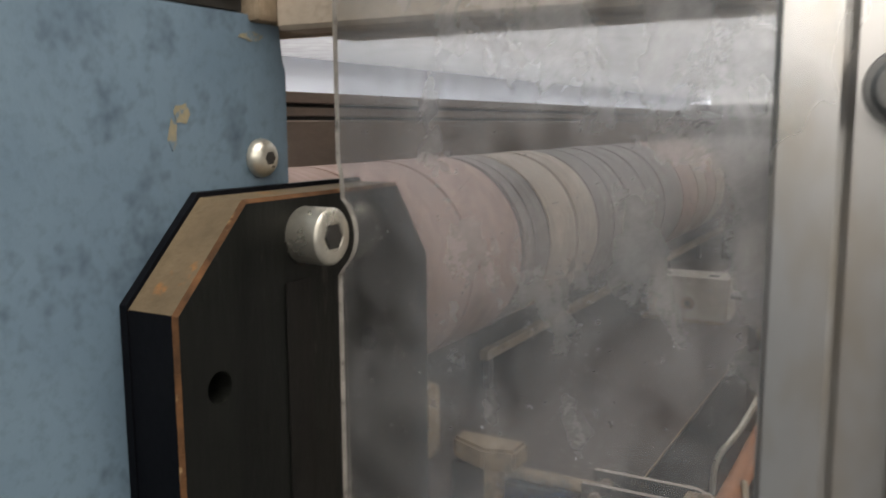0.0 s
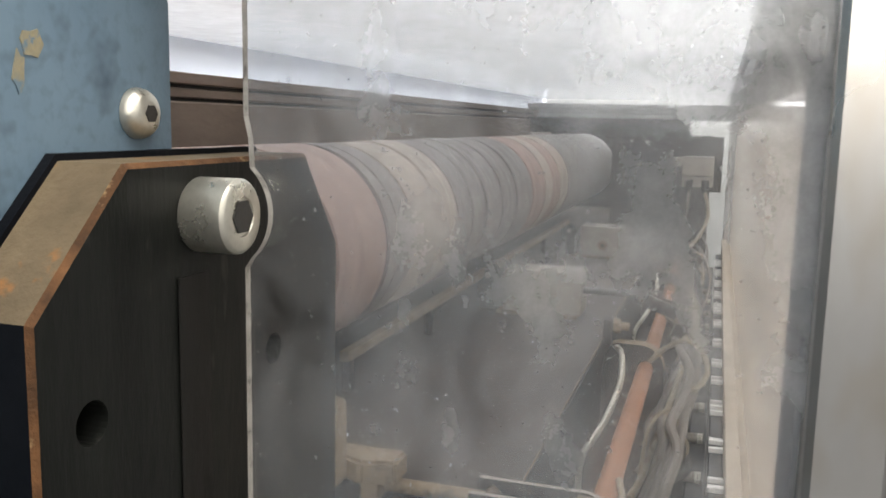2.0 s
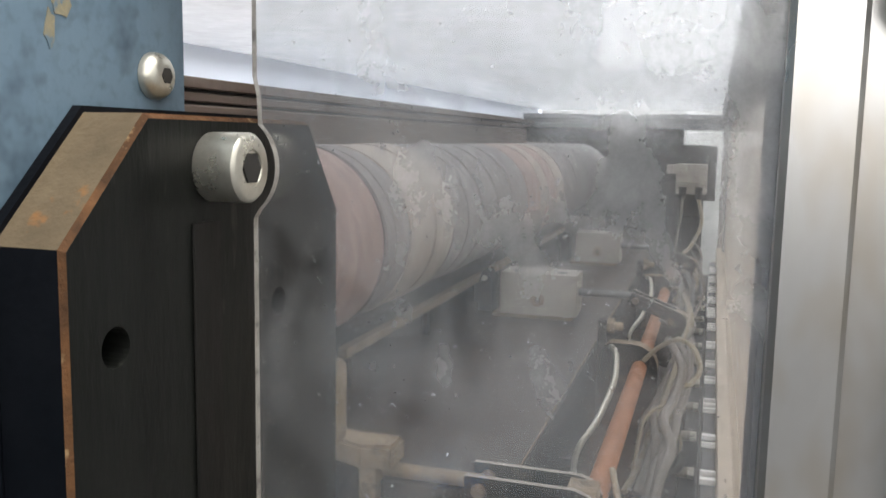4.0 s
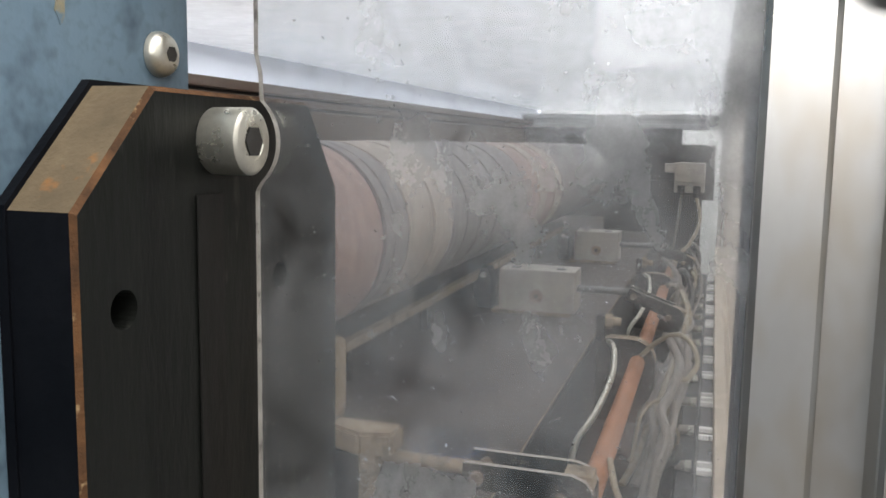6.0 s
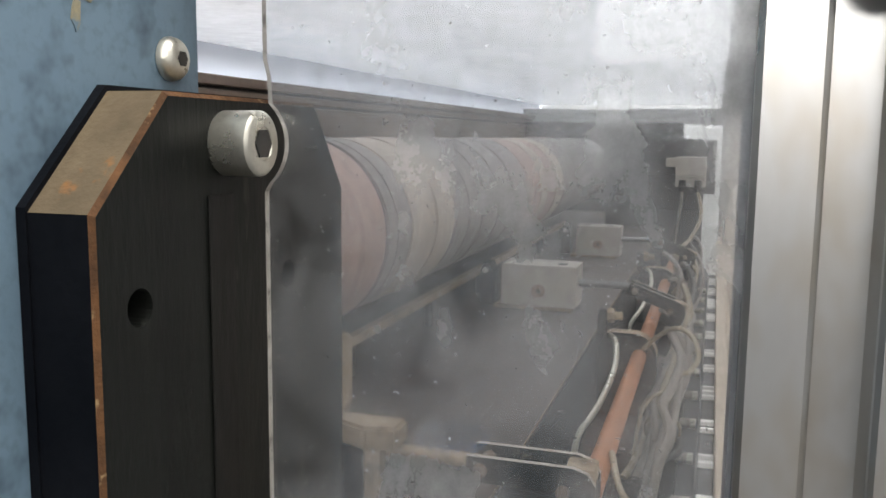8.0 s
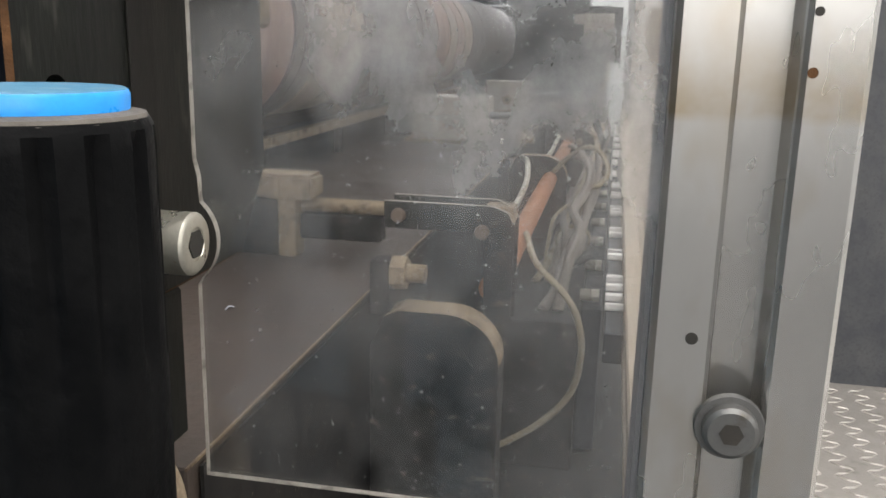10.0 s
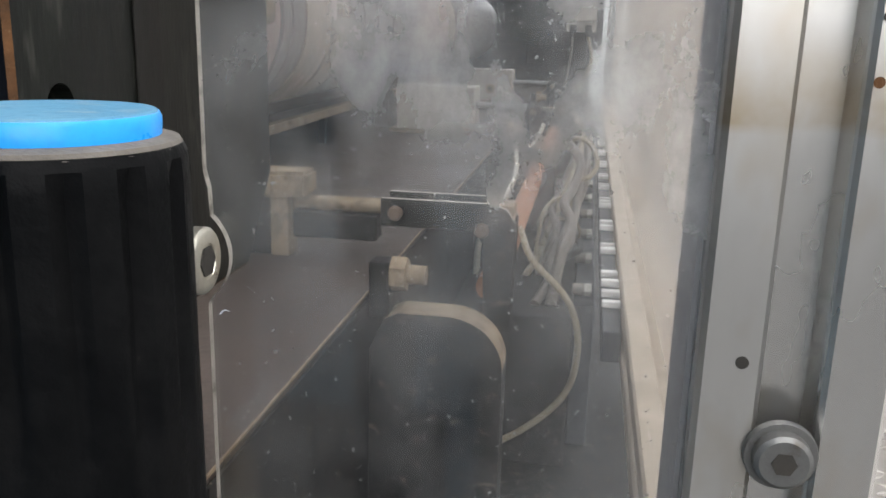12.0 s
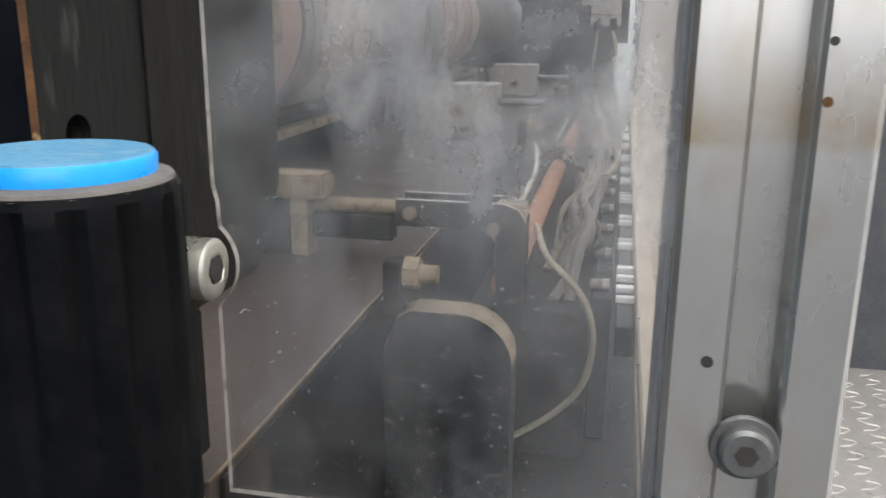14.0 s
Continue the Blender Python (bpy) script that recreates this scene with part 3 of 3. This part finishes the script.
    for i in range(n + 1):
        y = -0.6 + 3.4 * i / n
        row = []
        for j in range(m + 1):
            z = 1.3705 + 1.1 * j / m
            x = -0.455 - 0.16 * j / m + 0.004 * math.sin(y * 9 + 1.3 * math.sin(z * 4)) * (0.3 + j / m)
            row.append(bm.verts.new((x, y, z)))
        grid.append(row)
    for i in range(n):
        for j in range(m):
            bm.faces.new((grid[i][j], grid[i + 1][j], grid[i + 1][j + 1], grid[i][j + 1]))
    bmesh.ops.solidify(bm, geom=bm.faces[:], thickness=0.001)
    ob = link_mesh("film_web", bm, M_FILM, smooth=True)
    return tagged(ob, "glossy white plastic film web rising behind the roller", "film web")


film_web()


def roller():
    """Treater roller with its sleeves and the dark grooves between them."""
    XR, ZR, R = -0.278, 1.2025, 0.0977
    base = thing("roller", XR, 0.8, ZR, "large roller wrapped in grey, tan and pinkish bands with dark grooves", "roller")
    bands = [(0.060, 0.182, "p"), (0.186, 0.354, "p"), (0.357, 0.470, "p"), (0.475, 0.584, "p"), (0.594, 0.616, "g"), (0.622, 0.660, "g"), (0.667, 0.747, "t"), (0.753, 0.820, "t"),
             (0.828, 0.888, "g"), (0.893, 0.956, "g"), (0.963, 1.045, "g"), (1.058, 1.142, "g"), (1.151, 1.265, "g"), (1.275, 1.378, "p"), (1.387, 1.457, "t"),
             (1.464, 1.536, "p"), (1.545, 1.633, "t"), (1.639, 1.718, "g"), (1.721, 1.806, "g"), (1.809, 1.996, "g"), (2.000, 2.217, "g"), (2.221, 2.470, "g")]
    part("core", lathe(bmesh.new(), [(R - 0.0025, 0.06 - 0.8), (R - 0.0025, 2.47 - 0.8)], "y", 96), M_BAND_DARK, base, smooth=True)
    rnd = random.Random(3)
    for a, b, c in bands:
        r = R + rnd.uniform(-0.0006, 0.0006)
        bm = lathe(bmesh.new(), [(r - 0.003, a - 0.8), (r, a - 0.8 + 0.001), (r, b - 0.8 - 0.001), (r - 0.003, b - 0.8)], "y", 96)
        part("sleeve", bm, {"p": M_BAND_PINK, "g": M_BAND_GREY, "t": M_BAND_TAN}[c], base, {"p": "pinkish sleeve", "g": "grey sleeve", "t": "tan sleeve"}[c], smooth=True)
    part("shaft", lathe(bmesh.new(), [(0.03, -0.79), (0.03, 1.80)], "y", 32), M_CHROME, base, smooth=True)
    return base


roller()


def scraper():
    base = thing("scraper_bar", -0.232, 0.60, 1.0469, "thin dusty steel bar under the roller on small posts", "bar")
    part("bar", bx(-0.005, 0.006, 0.0, 1.35, 0.033, 0.044, bevel=0.001, seg=1), M_TAN, base)
    for k in range(6):
        y = 0.012 + k * 0.26
        part("post", bx(-0.004, 0.004, y - 0.005, y + 0.005, -0.0003, 0.0328), M_DARK, base)
    return base


scraper()


def electrode_block(y, left, right, top):
    """Grey block on the table with two screw pockets, a foot and a round boss, and its push rod."""
    base = thing("electrode_block", -0.058, y, 1.0469, "dusty grey metal block with a push rod, bolted on the table", "block", "blocks along the table")
    bm = bx(left, right, 0.0, 0.062, 0.006, top, bevel=0.0018, seg=2)
    part("body", bm, M_BLOCK, base)
    part("foot", bx(left - 0.012, right - 0.006, 0.002, 0.066, 0.0, 0.0058, bevel=0.001, seg=1), M_TAN, base)
    for x in (left + 0.022, right - 0.024):
        part("screw_pocket", bx(x - 0.007, x + 0.007, 0.012, 0.030, top - 0.0004, top + 0.0006), M_SOCKET, base, "dark square pocket")
    mid = (left + right) / 2
    part("boss", lathe(bmesh.new(), [(0.010, -0.002), (0.0105, 0.003)], "y", 24, (mid, 0, 0.029)), M_TAN, base, "dusty round boss", smooth=True)
    part("boss_screw", lathe(bmesh.new(), [(0.0035, -0.004), (0.004, 0.0)], "y", 16, (mid, 0, 0.029)), M_DARK, base, smooth=True)
    part("clamp", prism(bmesh.new(), [(left - 0.034, 0.006), (left - 0.014, 0.006), (left - 0.014, 0.052), (left - 0.020, 0.066), (left - 0.030, 0.066), (left - 0.034, 0.050)], "y", 0.004, 0.040), M_DARK, base, "sooty black clamp")
    part("clamp_pin", lathe(bmesh.new(), [(0.004, -0.004), (0.0045, 0.0), (0.0045, 0.006)], "y", 14, (left - 0.025, 0.002, 0.056)), M_BLOCK, base, "pale pin", smooth=True)
    part("rod", lathe(bmesh.new(), [(0.0055, right + 0.0004), (0.0055, 0.080)], "x", 20, (0, 0.020, 0.042)), M_DULL, base, "polished push rod", smooth=True)
    return base


electrode_block(1.025, -0.110, 0.003, 0.068)
electrode_block(1.620, -0.090, 0.0026, 0.068)


def near_block():
    """The block nearest to the guard's end: a short dusty bronze casting with a cut corner."""
    base = thing("electrode_block", -0.058, 0.318, 1.0469, "dusty bronze-coloured block with a push rod on the table", "block", "blocks along the table")
    o = [(-0.066, 0.010), (-0.034, -0.004), (-0.011, 0.002), (-0.011, 0.026), (-0.066, 0.026)]
    bm = prism(bmesh.new(), o, "z", 0.040, 0.0568)
    bmesh.ops.bevel(bm, geom=bm.edges[:], offset=0.0025, segments=2, affect="EDGES")
    part("head", bm, M_TAN, base)
    part("stem", bx(-0.036, -0.0235, 0.002, 0.020, 0.0, 0.0398, bevel=0.0015), M_TAN, base)
    part("body", bx(-0.064, -0.0362, 0.004, 0.024, 0.0, 0.0396, bevel=0.0015), M_DARK, base)
    part("rod", lathe(bmesh.new(), [(0.0050, -0.0233), (0.0050, 0.045)], "x", 20, (0, 0.018, 0.0345)), M_TAN, base, "dusty push rod", smooth=True)
    part("rod_guide", bx(-0.0233, 0.034, 0.010, 0.024, 0.012, 0.0292, bevel=0.001, seg=1), M_DARK, base, "sooty black guide bar")
    return base


near_block()


def lever(x, y, z, tilt):
    """Clevis lever: two bent flat bars with pins, from the push rod to the swing arm."""
    base = thing("clevis_lever", x, y, z, "dark clevis lever with two pins linking rod and arm", "lever", "levers along the table")
    for k, yy in enumerate((0.004, 0.030)):
        o = [(-0.012, 0.0035), (0.048, 0.0035), (0.055, -0.004), (0.057, -0.06), (0.074, -0.06), (0.075, 0.010), (0.070, 0.018), (0.060, 0.0215), (-0.012, 0.0215)]
        bm = prism(bmesh.new(), o, "y", yy, yy + 0.0045)
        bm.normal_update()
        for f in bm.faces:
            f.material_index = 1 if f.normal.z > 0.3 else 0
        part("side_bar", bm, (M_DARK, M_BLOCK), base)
    for x, z in ((-0.002, 0.0125), (0.054, 0.0045)):
        part("pin", lathe(bmesh.new(), [(0.0036, -0.001), (0.0048, 0.001), (0.0048, 0.040), (0.0040, 0.042)], "y", 20, (x, 0, z)), M_BROWN, base, smooth=True)
    base.rotation_euler = (0, radians(tilt), 0)
    part("tip", bx(0.054, 0.074, 0.0087, 0.0298, 0.008, 0.0205, bevel=0.002), M_TAN, base)
    return base


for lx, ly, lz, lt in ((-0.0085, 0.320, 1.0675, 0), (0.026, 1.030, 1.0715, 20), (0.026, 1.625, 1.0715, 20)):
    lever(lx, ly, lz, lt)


def swing_arm(y, z):
    """Thick sooty arm plate with a rounded shoulder, a lug and a hex nut on top."""
    base = thing("swing_arm", -0.0165, y, z, "thick sooty black arm with a dusty rounded shoulder", "arm", "arms along the table")
    o = [(0.0095, -0.08), (0.086, -0.08), (0.086, 0.138)]
    for k in range(1, 9):
        a = math.radians(90 * k / 8)
        o.append((0.054 + 0.032 * math.cos(a), 0.138 + 0.030 * math.sin(a)))
    o += [(0.026, 0.168), (0.018, 0.164), (0.0095, 0.145)]
    bm = prism(bmesh.new(), o, "y", 0.0, 0.024)
    bm.normal_update()
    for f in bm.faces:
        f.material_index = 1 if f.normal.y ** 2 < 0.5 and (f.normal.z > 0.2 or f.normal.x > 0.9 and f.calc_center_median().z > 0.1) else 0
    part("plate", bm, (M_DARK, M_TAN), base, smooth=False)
    part("lug", bx(0.008, 0.020, 0.003, 0.019, 0.163, 0.196, bevel=0.002), M_DARK, base)
    hexa = [(0.011 + 0.010 * math.cos(math.radians(60 * k + 30)), 0.188 + 0.010 * math.sin(math.radians(60 * k + 30))) for k in range(6)]
    bm = prism(bmesh.new(), [(u, v) for u, v in hexa], "x", 0.0201, 0.029)
    part("nut", bm, M_TAN, base, "dusty hexagon nut")
    part("bolt_end", lathe(bmesh.new(), [(0.0055, 0.029), (0.0055, 0.040)], "x", 18, (0, 0.011, 0.188)), M_TAN, base, smooth=True)
    return base


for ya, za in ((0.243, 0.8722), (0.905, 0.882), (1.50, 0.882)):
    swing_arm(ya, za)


def link_tube(y0, y1):
    base = thing("link_tube", 0.047, y0, 1.02, "orange-brown tube between two arms", "tube", "tubes between the arms")
    part("barrel", lathe(bmesh.new(), [(0.0098, 0.0), (0.0098, y1 - y0)], "y", 24), M_ORANGE, base, smooth=True)
    return base


link_tube(0.372, 0.9045)
link_tube(0.9295, 1.4995)
link_tube(1.5245, 1.95)


def hose(points, r, m, label, steps=8):
    return tagged(link_mesh("hose", tube(bmesh.new(), points, r, 10, steps), m, smooth=True), label, "hose", "air hoses")


hose([(0.056, 0.52, 1.03), (0.070, 0.47, 1.0165), (0.095, 0.455, 0.996), (0.107, 0.45, 0.977), (0.1114, 0.45, 0.948), (0.104, 0.45, 0.912), (0.0762, 0.45, 0.880), (0.030, 0.45, 0.850), (-0.014, 0.45, 0.829), (-0.022, 0.45, 0.792)], 0.0028, M_HOSE_CLEAR,
     "yellowed clear air hose looping beside the near arm")
for arm_y in (0.905, 1.50):
    hose([(0.012, arm_y - 0.02, 1.05), (0.022, arm_y - 0.05, 1.048), (0.027, arm_y - 0.11, 1.03), (0.018, arm_y - 0.18, 1.005), (0.002, arm_y - 0.22, 0.98), (0.0, arm_y - 0.23, 0.9405)], 0.0036, M_ZINC, "silver braided hose bending down beside an arm")
rnd = random.Random(21)
for k in range(15):
    y = 0.80 + k * 0.076 + rnd.uniform(-0.02, 0.02)
    x = rnd.uniform(0.072, 0.096)
    dy = rnd.uniform(0.12, 0.26)
    pts = [(x - 0.012, y + dy, 1.035 + rnd.uniform(-0.01, 0.02)), (x + 0.005, y + dy * 0.8, 1.046 + rnd.uniform(-0.01, 0.014)), (x + 0.022, y + dy * 0.45, 1.022 + rnd.uniform(-0.01, 0.01)),
           (x + 0.012, y + dy * 0.1, 0.988 + rnd.uniform(-0.01, 0.01)), (x + rnd.uniform(-0.02, 0.005), y - 0.09, 0.965), (x - 0.01, y - 0.16, 0.952), (x - 0.02, y - 0.20, 0.9405)]
    hose(pts, rnd.choice((0.003, 0.004, 0.005)), rnd.choice((M_HOSE, M_HOSE, M_HOSE_DARK, M_HOSE_CLEAR)), "grey air hose curling between the arms and the duct")


def gap_light_strip():
    """Dark rail along the guard's foot; white blocks in uneven clusters stand for light through gaps."""
    base = thing("gap_light_strip", 0.1352, 0.30, 0.9725, "dark rail with white blocks in uneven clusters standing for light through gaps", "terminal strip")
    part("rail", bx(-0.007, 0.007, 0.10, 1.95, -0.012, 0.012, bevel=0.001, seg=1), M_DUCT, base)
    rnd = random.Random(5)
    y = 0.155
    while y < 1.9:
        for k in range(rnd.choice((2, 3, 4))):
            w = rnd.choice((0.004, 0.005, 0.008))
            part("terminal", bx(-0.0075, 0.0075, y, y + w, 0.0122, 0.018, bevel=0.0008, seg=1), M_GAP_LIGHT, base, "white block standing for light through a gap")
            y += w + rnd.uniform(0.014, 0.024)
        y += rnd.uniform(0.04, 0.09)
    return base


gap_light_strip()
tagged(link_mesh("cable_duct", bx(0.106, 0.1255, 0.60, 2.30, 0.7905, 0.940, bevel=0.001, seg=1), M_DUCT), "dark closed cable duct beside the hoses", "cable duct")
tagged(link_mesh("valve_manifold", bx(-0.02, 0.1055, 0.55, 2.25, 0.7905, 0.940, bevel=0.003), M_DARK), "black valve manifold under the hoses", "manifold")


# pan added to hide the bright deck and keep this space dark
tagged(link_mesh("dark_pan", bx(-0.03, 0.180, 0.05, 2.45, 0.775, 0.790), M_DARK), "added dark pan that blacks out the space under the arms and hoses", "pan")


def fitting(y):
    base = thing("push_fitting", 0.115, y, 0.9462, "small pale push-in hose fitting on the duct", "fitting", "row of fittings")
    part("collar", lathe(bmesh.new(), [(0.0050, -0.012), (0.0060, -0.010), (0.0060, 0.0)], "x", 18), M_BLOCK, base, smooth=True)
    hexa = [(0.0065 * math.cos(math.radians(60 * k)), 0.0065 * math.sin(math.radians(60 * k))) for k in range(6)]
    part("hexagon", prism(bmesh.new(), hexa, "x", 0.0001, 0.0070), M_ZINC, base)
    return base


for k in range(11):
    fitting(0.63 + 0.125 * k)


for k, (x, z, r, m) in enumerate(((0.078, 0.968, 0.005, M_HOSE), (0.088, 0.971, 0.0055, M_HOSE), (0.096, 0.966, 0.004, M_HOSE_DARK), (0.084, 0.980, 0.0045, M_HOSE))):
    wob = random.Random(40 + k)
    hose([(x - 0.012, 0.69, 0.9405), (x - 0.006, 0.71, 0.955)] + [(x + wob.uniform(-0.006, 0.006) + 0.012 * math.sin(i * 1.1 + k), 0.74 + 0.115 * i, z + wob.uniform(-0.004, 0.006)) for i in range(10)], r, m, "grey hose in the bundle along the machine")
# loops of hose beside the middle arm
hose([(0.052, 0.906, 1.03), (0.07, 0.9, 1.05), (0.095, 0.88, 1.067), (0.114, 0.86, 1.061), (0.122, 0.84, 1.042), (0.113, 0.82, 1.029), (0.099, 0.8, 1.021), (0.088, 0.775, 0.9405)], 0.0032, M_HOSE_CLEAR, "pale air hose looping beside the middle arm")
hose([(0.088, 0.88, 1.058), (0.102, 0.828, 1.043), (0.096, 0.776, 1.022), (0.088, 0.724, 1.014), (0.098, 0.672, 1.001), (0.09, 0.62, 0.981), (0.084, 0.585, 0.9405)], 0.0055, M_HOSE, "thick grey hose winding down beside the middle arm")
hose([(0.109, 0.92, 1.057), (0.109, 0.855, 1.037), (0.101, 0.79, 1.012), (0.1, 0.725, 0.999), (0.091, 0.66, 0.99), (0.082, 0.61, 0.9405)], 0.0048, M_HOSE, "thick grey hose winding down beside the middle arm")
hose([(0.058, 0.72, 0.9405), (0.063, 0.74, 0.989), (0.067, 0.76, 1.001), (0.079, 0.78, 1.009), (0.099, 0.8, 1.008)], 0.0022, M_HOSE_CLEAR, "thin pale hose branching off the bundle")
hose([(0.046, 1.45, 1.087), (0.066, 1.4, 1.079), (0.08, 1.35, 1.064), (0.08, 1.3, 1.044), (0.07, 1.27, 0.9405)], 0.0045, M_HOSE, "grey hose bending over the lever")
tie = bmesh.new()
for dy in (0.0, 0.010):
    tube(tie, [(0.087 + 0.020 * math.cos(a), 0.765 + dy, 0.972 + 0.015 * math.sin(a)) for a in [math.radians(30 * i) for i in range(13)]], 0.0014, 6, 3)
tagged(link_mesh("cable_tie", tie, M_HOSE_CLEAR, smooth=True), "pale plastic tie round the hose bundle", "cable tie")


def chips():
    """Small curled scraps scattered on the table."""
    rnd, bm = random.Random(12), bmesh.new()
    for k in range(30):
        x, y = rnd.uniform(-0.2, -0.02), rnd.uniform(0.12, 1.7)
        a, l, w, h = rnd.uniform(0, 6.28), rnd.uniform(0.0015, 0.007), rnd.uniform(0.0005, 0.0014), rnd.uniform(0.0005, 0.003)
        d, n = Vector((math.cos(a), math.sin(a), 0)), Vector((-math.sin(a), math.cos(a), 0))
        prev = None
        for i in range(4):
            c = Vector((x, y, 1.0472)) + d * l * (i / 3 - 0.5) + Vector((0, 0, h * math.sin(math.pi * i / 3)))
            pair = [bm.verts.new(c + n * w / 2), bm.verts.new(c - n * w / 2), bm.verts.new(c - n * w / 2 + Vector((0, 0, 0.0004))), bm.verts.new(c + n * w / 2 + Vector((0, 0, 0.0004)))]
            if prev:
                for q in range(4):
                    bm.faces.new((prev[q], prev[(q + 1) % 4], pair[(q + 1) % 4], pair[q]))
            prev = pair
    return bm


# ---- far end ----
def far_end():
    base = thing("end_frame", 0, 2.40, 0.9, "dark machine end frame at the far side", "end frame")
    part("upright", bx(-0.175, 0.100, -0.045, -0.010, 0.0, 0.402), M_DARK, base)
    part("side_plate", bx(0.1002, 0.131, -0.043, -0.012, 0.245, 0.3995), M_DARK, base)
    part("top_plate", bx(-0.60, 0.037, -0.043, -0.012, 0.4022, 0.4475), M_DARK, base)
    part("bracket", bx(-0.08, 0.09, -0.085, -0.0455, 0.20, 0.30, bevel=0.003), M_DARK, base)
    part("valve_arm", bx(0.060, 0.095, -0.559, -0.0856, 0.305, 0.335, bevel=0.002), M_DARK, base)
    part("valve_arm_foot", bx(0.060, 0.095, -0.0854, -0.0456, 0.302, 0.335), M_DARK, base)
    part("foot", bx(-0.0299, 0.1055, -0.045, -0.010, -0.1095, -0.0002), M_DARK, base)
    return base


far_end()


def bright_gap_box():
    """Added pale box that stands for the daylight behind the guard's far end."""
    base = thing("cabinet", 0.12, 2.96, 0.0, "added pale box for the bright gaps behind the guard's far end", "cabinet")
    part("body", bx(-0.095, 0.40, 0.0, 0.35, 0.0, 1.50, bevel=0.004), M_PALE, base)
    part("lower_face", bx(-0.088, 0.39, -0.016, -0.0004, 0.08, 1.345, bevel=0.003), M_PALE, base)
    part("upper_face", bx(-0.088, 0.39, -0.016, -0.0004, 1.365, 1.492, bevel=0.003), M_PALE, base)
    return base


bright_gap_box()
# plate added to black out the view past the roller
tagged(link_mesh("far_dark_plate", bx(-0.62, -0.02, 2.81, 2.85, 0.0, 1.315), M_DARK), "added dark plate hiding the bright wall behind the roller's far end", "machine plate")
tagged(link_mesh("film_offcuts", chips(), M_FILM), "pale film scraps and chips lying on the table", "scraps", "", "stuff")


def valve_box():
    base = thing("valve_box", 0.045, 1.78, 1.195, "light grey valve box with two hose fittings", "valve box")
    part("body", bx(0.0, 0.066, 0.0, 0.06, 0.024, 0.0665, bevel=0.002), M_BLOCK, base)
    part("lower_body", bx(0.0, 0.066, 0.004, 0.06, 0.0, 0.0235, bevel=0.002), M_BLOCK, base)
    part("side_port", bx(-0.022, -0.0002, 0.01, 0.04, 0.044, 0.064, bevel=0.002), M_BLOCK, base)
    for x in (0.016, 0.050):
        part("fitting", lathe(bmesh.new(), [(0.007, -0.010), (0.008, 0.0), (0.008, 0.016)], "z", 18, (x, -0.006, 0.0)), M_DARK, base, smooth=True)
    return base


valve_box()
hose([(0.095, 1.774, 1.186), (0.104, 1.772, 1.15), (0.102, 1.76, 1.12), (0.085, 1.73, 1.085), (0.06, 1.67, 1.052), (0.055, 1.62, 0.9405)], 0.004, M_HOSE_CLEAR, "pale hose hanging from the valve box")
hose([(0.061, 1.774, 1.186), (0.060, 1.77, 1.15), (0.054, 1.76, 1.10), (0.05, 1.74, 1.05), (0.05, 1.74, 0.9405)], 0.003, M_HOSE, "grey hose hanging from the valve box")


# ---- the near post's fittings ----
def slot_bolt(x, z):
    base = thing("slot_bolt", x, 0.0, z, "zinc socket screw with a washer in the post's slot", "screw", "post screws")
    part("washer", lathe(bmesh.new(), [(0.0086, -0.0022), (0.0089, -0.0016), (0.0089, -0.0002)], "y", 32), M_DULL, base, smooth=True)
    part("head", lathe(bmesh.new(), [(0.0058, -0.0062), (0.0069, -0.0054), (0.0070, -0.0022)], "y", 32), M_DULL, base, smooth=True)
    hexa = [(0.0031 * math.cos(math.radians(60 * k)), 0.0031 * math.sin(math.radians(60 * k))) for k in range(6)]
    part("socket", prism(bmesh.new(), hexa, "y", -0.0065, -0.0050), M_SOCKET, base)
    return base


slot_bolt(0.1595, 1.0966)
slot_bolt(0.1655, 1.3414)
for x, z, r in ((0.1483, 1.1193, 0.0016), (0.1698, 1.2005, 0.0011)):
    tagged(link_mesh("drilled_hole", lathe(bmesh.new(), [(r, -0.0004), (r, 0.0003)], "y", 14, (x, 0, z)), M_SOCKET), "small dark drilled hole in the post", "hole", "post holes")
tagged(link_mesh("rust_spot", lathe(bmesh.new(), [(0.0013, -0.0004), (0.0008, 0.0002)], "y", 12, (0.1698, 0, 1.1866)), M_RUST), "small rust spot on the aluminium post", "stain")


# ---- walkway ----
def walkway():
    base = thing("walkway", 0.8, 1.2, 0.0, "aluminium checker-plate walkway beside the machine", "walkway", "", "structure")
    part("deck", bx(-0.58, 0.75, -1.2, -0.315, 0.76, 0.78), M_CHECKER, base)
    part("riser", bx(-0.56, 0.75, -0.3148, -0.27, 0.0, 1.3), M_DUCT, base, "dark panel at the walkway's end")
    for x in (-0.55, 0.72):
        for y in (-1.15, -0.45):
            part("leg", bx(x - 0.02, x + 0.02, y - 0.02, y + 0.02, 0.0, 0.7598), M_CHECKER, base)
    bm = bmesh.new()
    for i in range(26):
        for j in range(60):
            x, y = -0.56 + i * 0.034, -1.19 + j * 0.0145
            d = 1 if (i + j) % 2 else -1
            u = Vector((0.0125, 0.0075 * d, 0))
            v = Vector((-0.0022 * d, 0.0035, 0))
            c = Vector((x, y, 0.7795))
            q = [bm.verts.new(c + p) for p in (-u, -v, u, v)]
            top = [bm.verts.new(c + 0.6 * p + Vector((0, 0, 0.0018))) for p in (-u, -v, u, v)]
            bm.faces.new(top)
            for k in range(4):
                bm.faces.new((q[k], q[(k + 1) % 4], top[(k + 1) % 4], top[k]))
    tagged(part("tread_bars", bm, M_CHECKER, base), kind="stuff")
    return base


walkway()
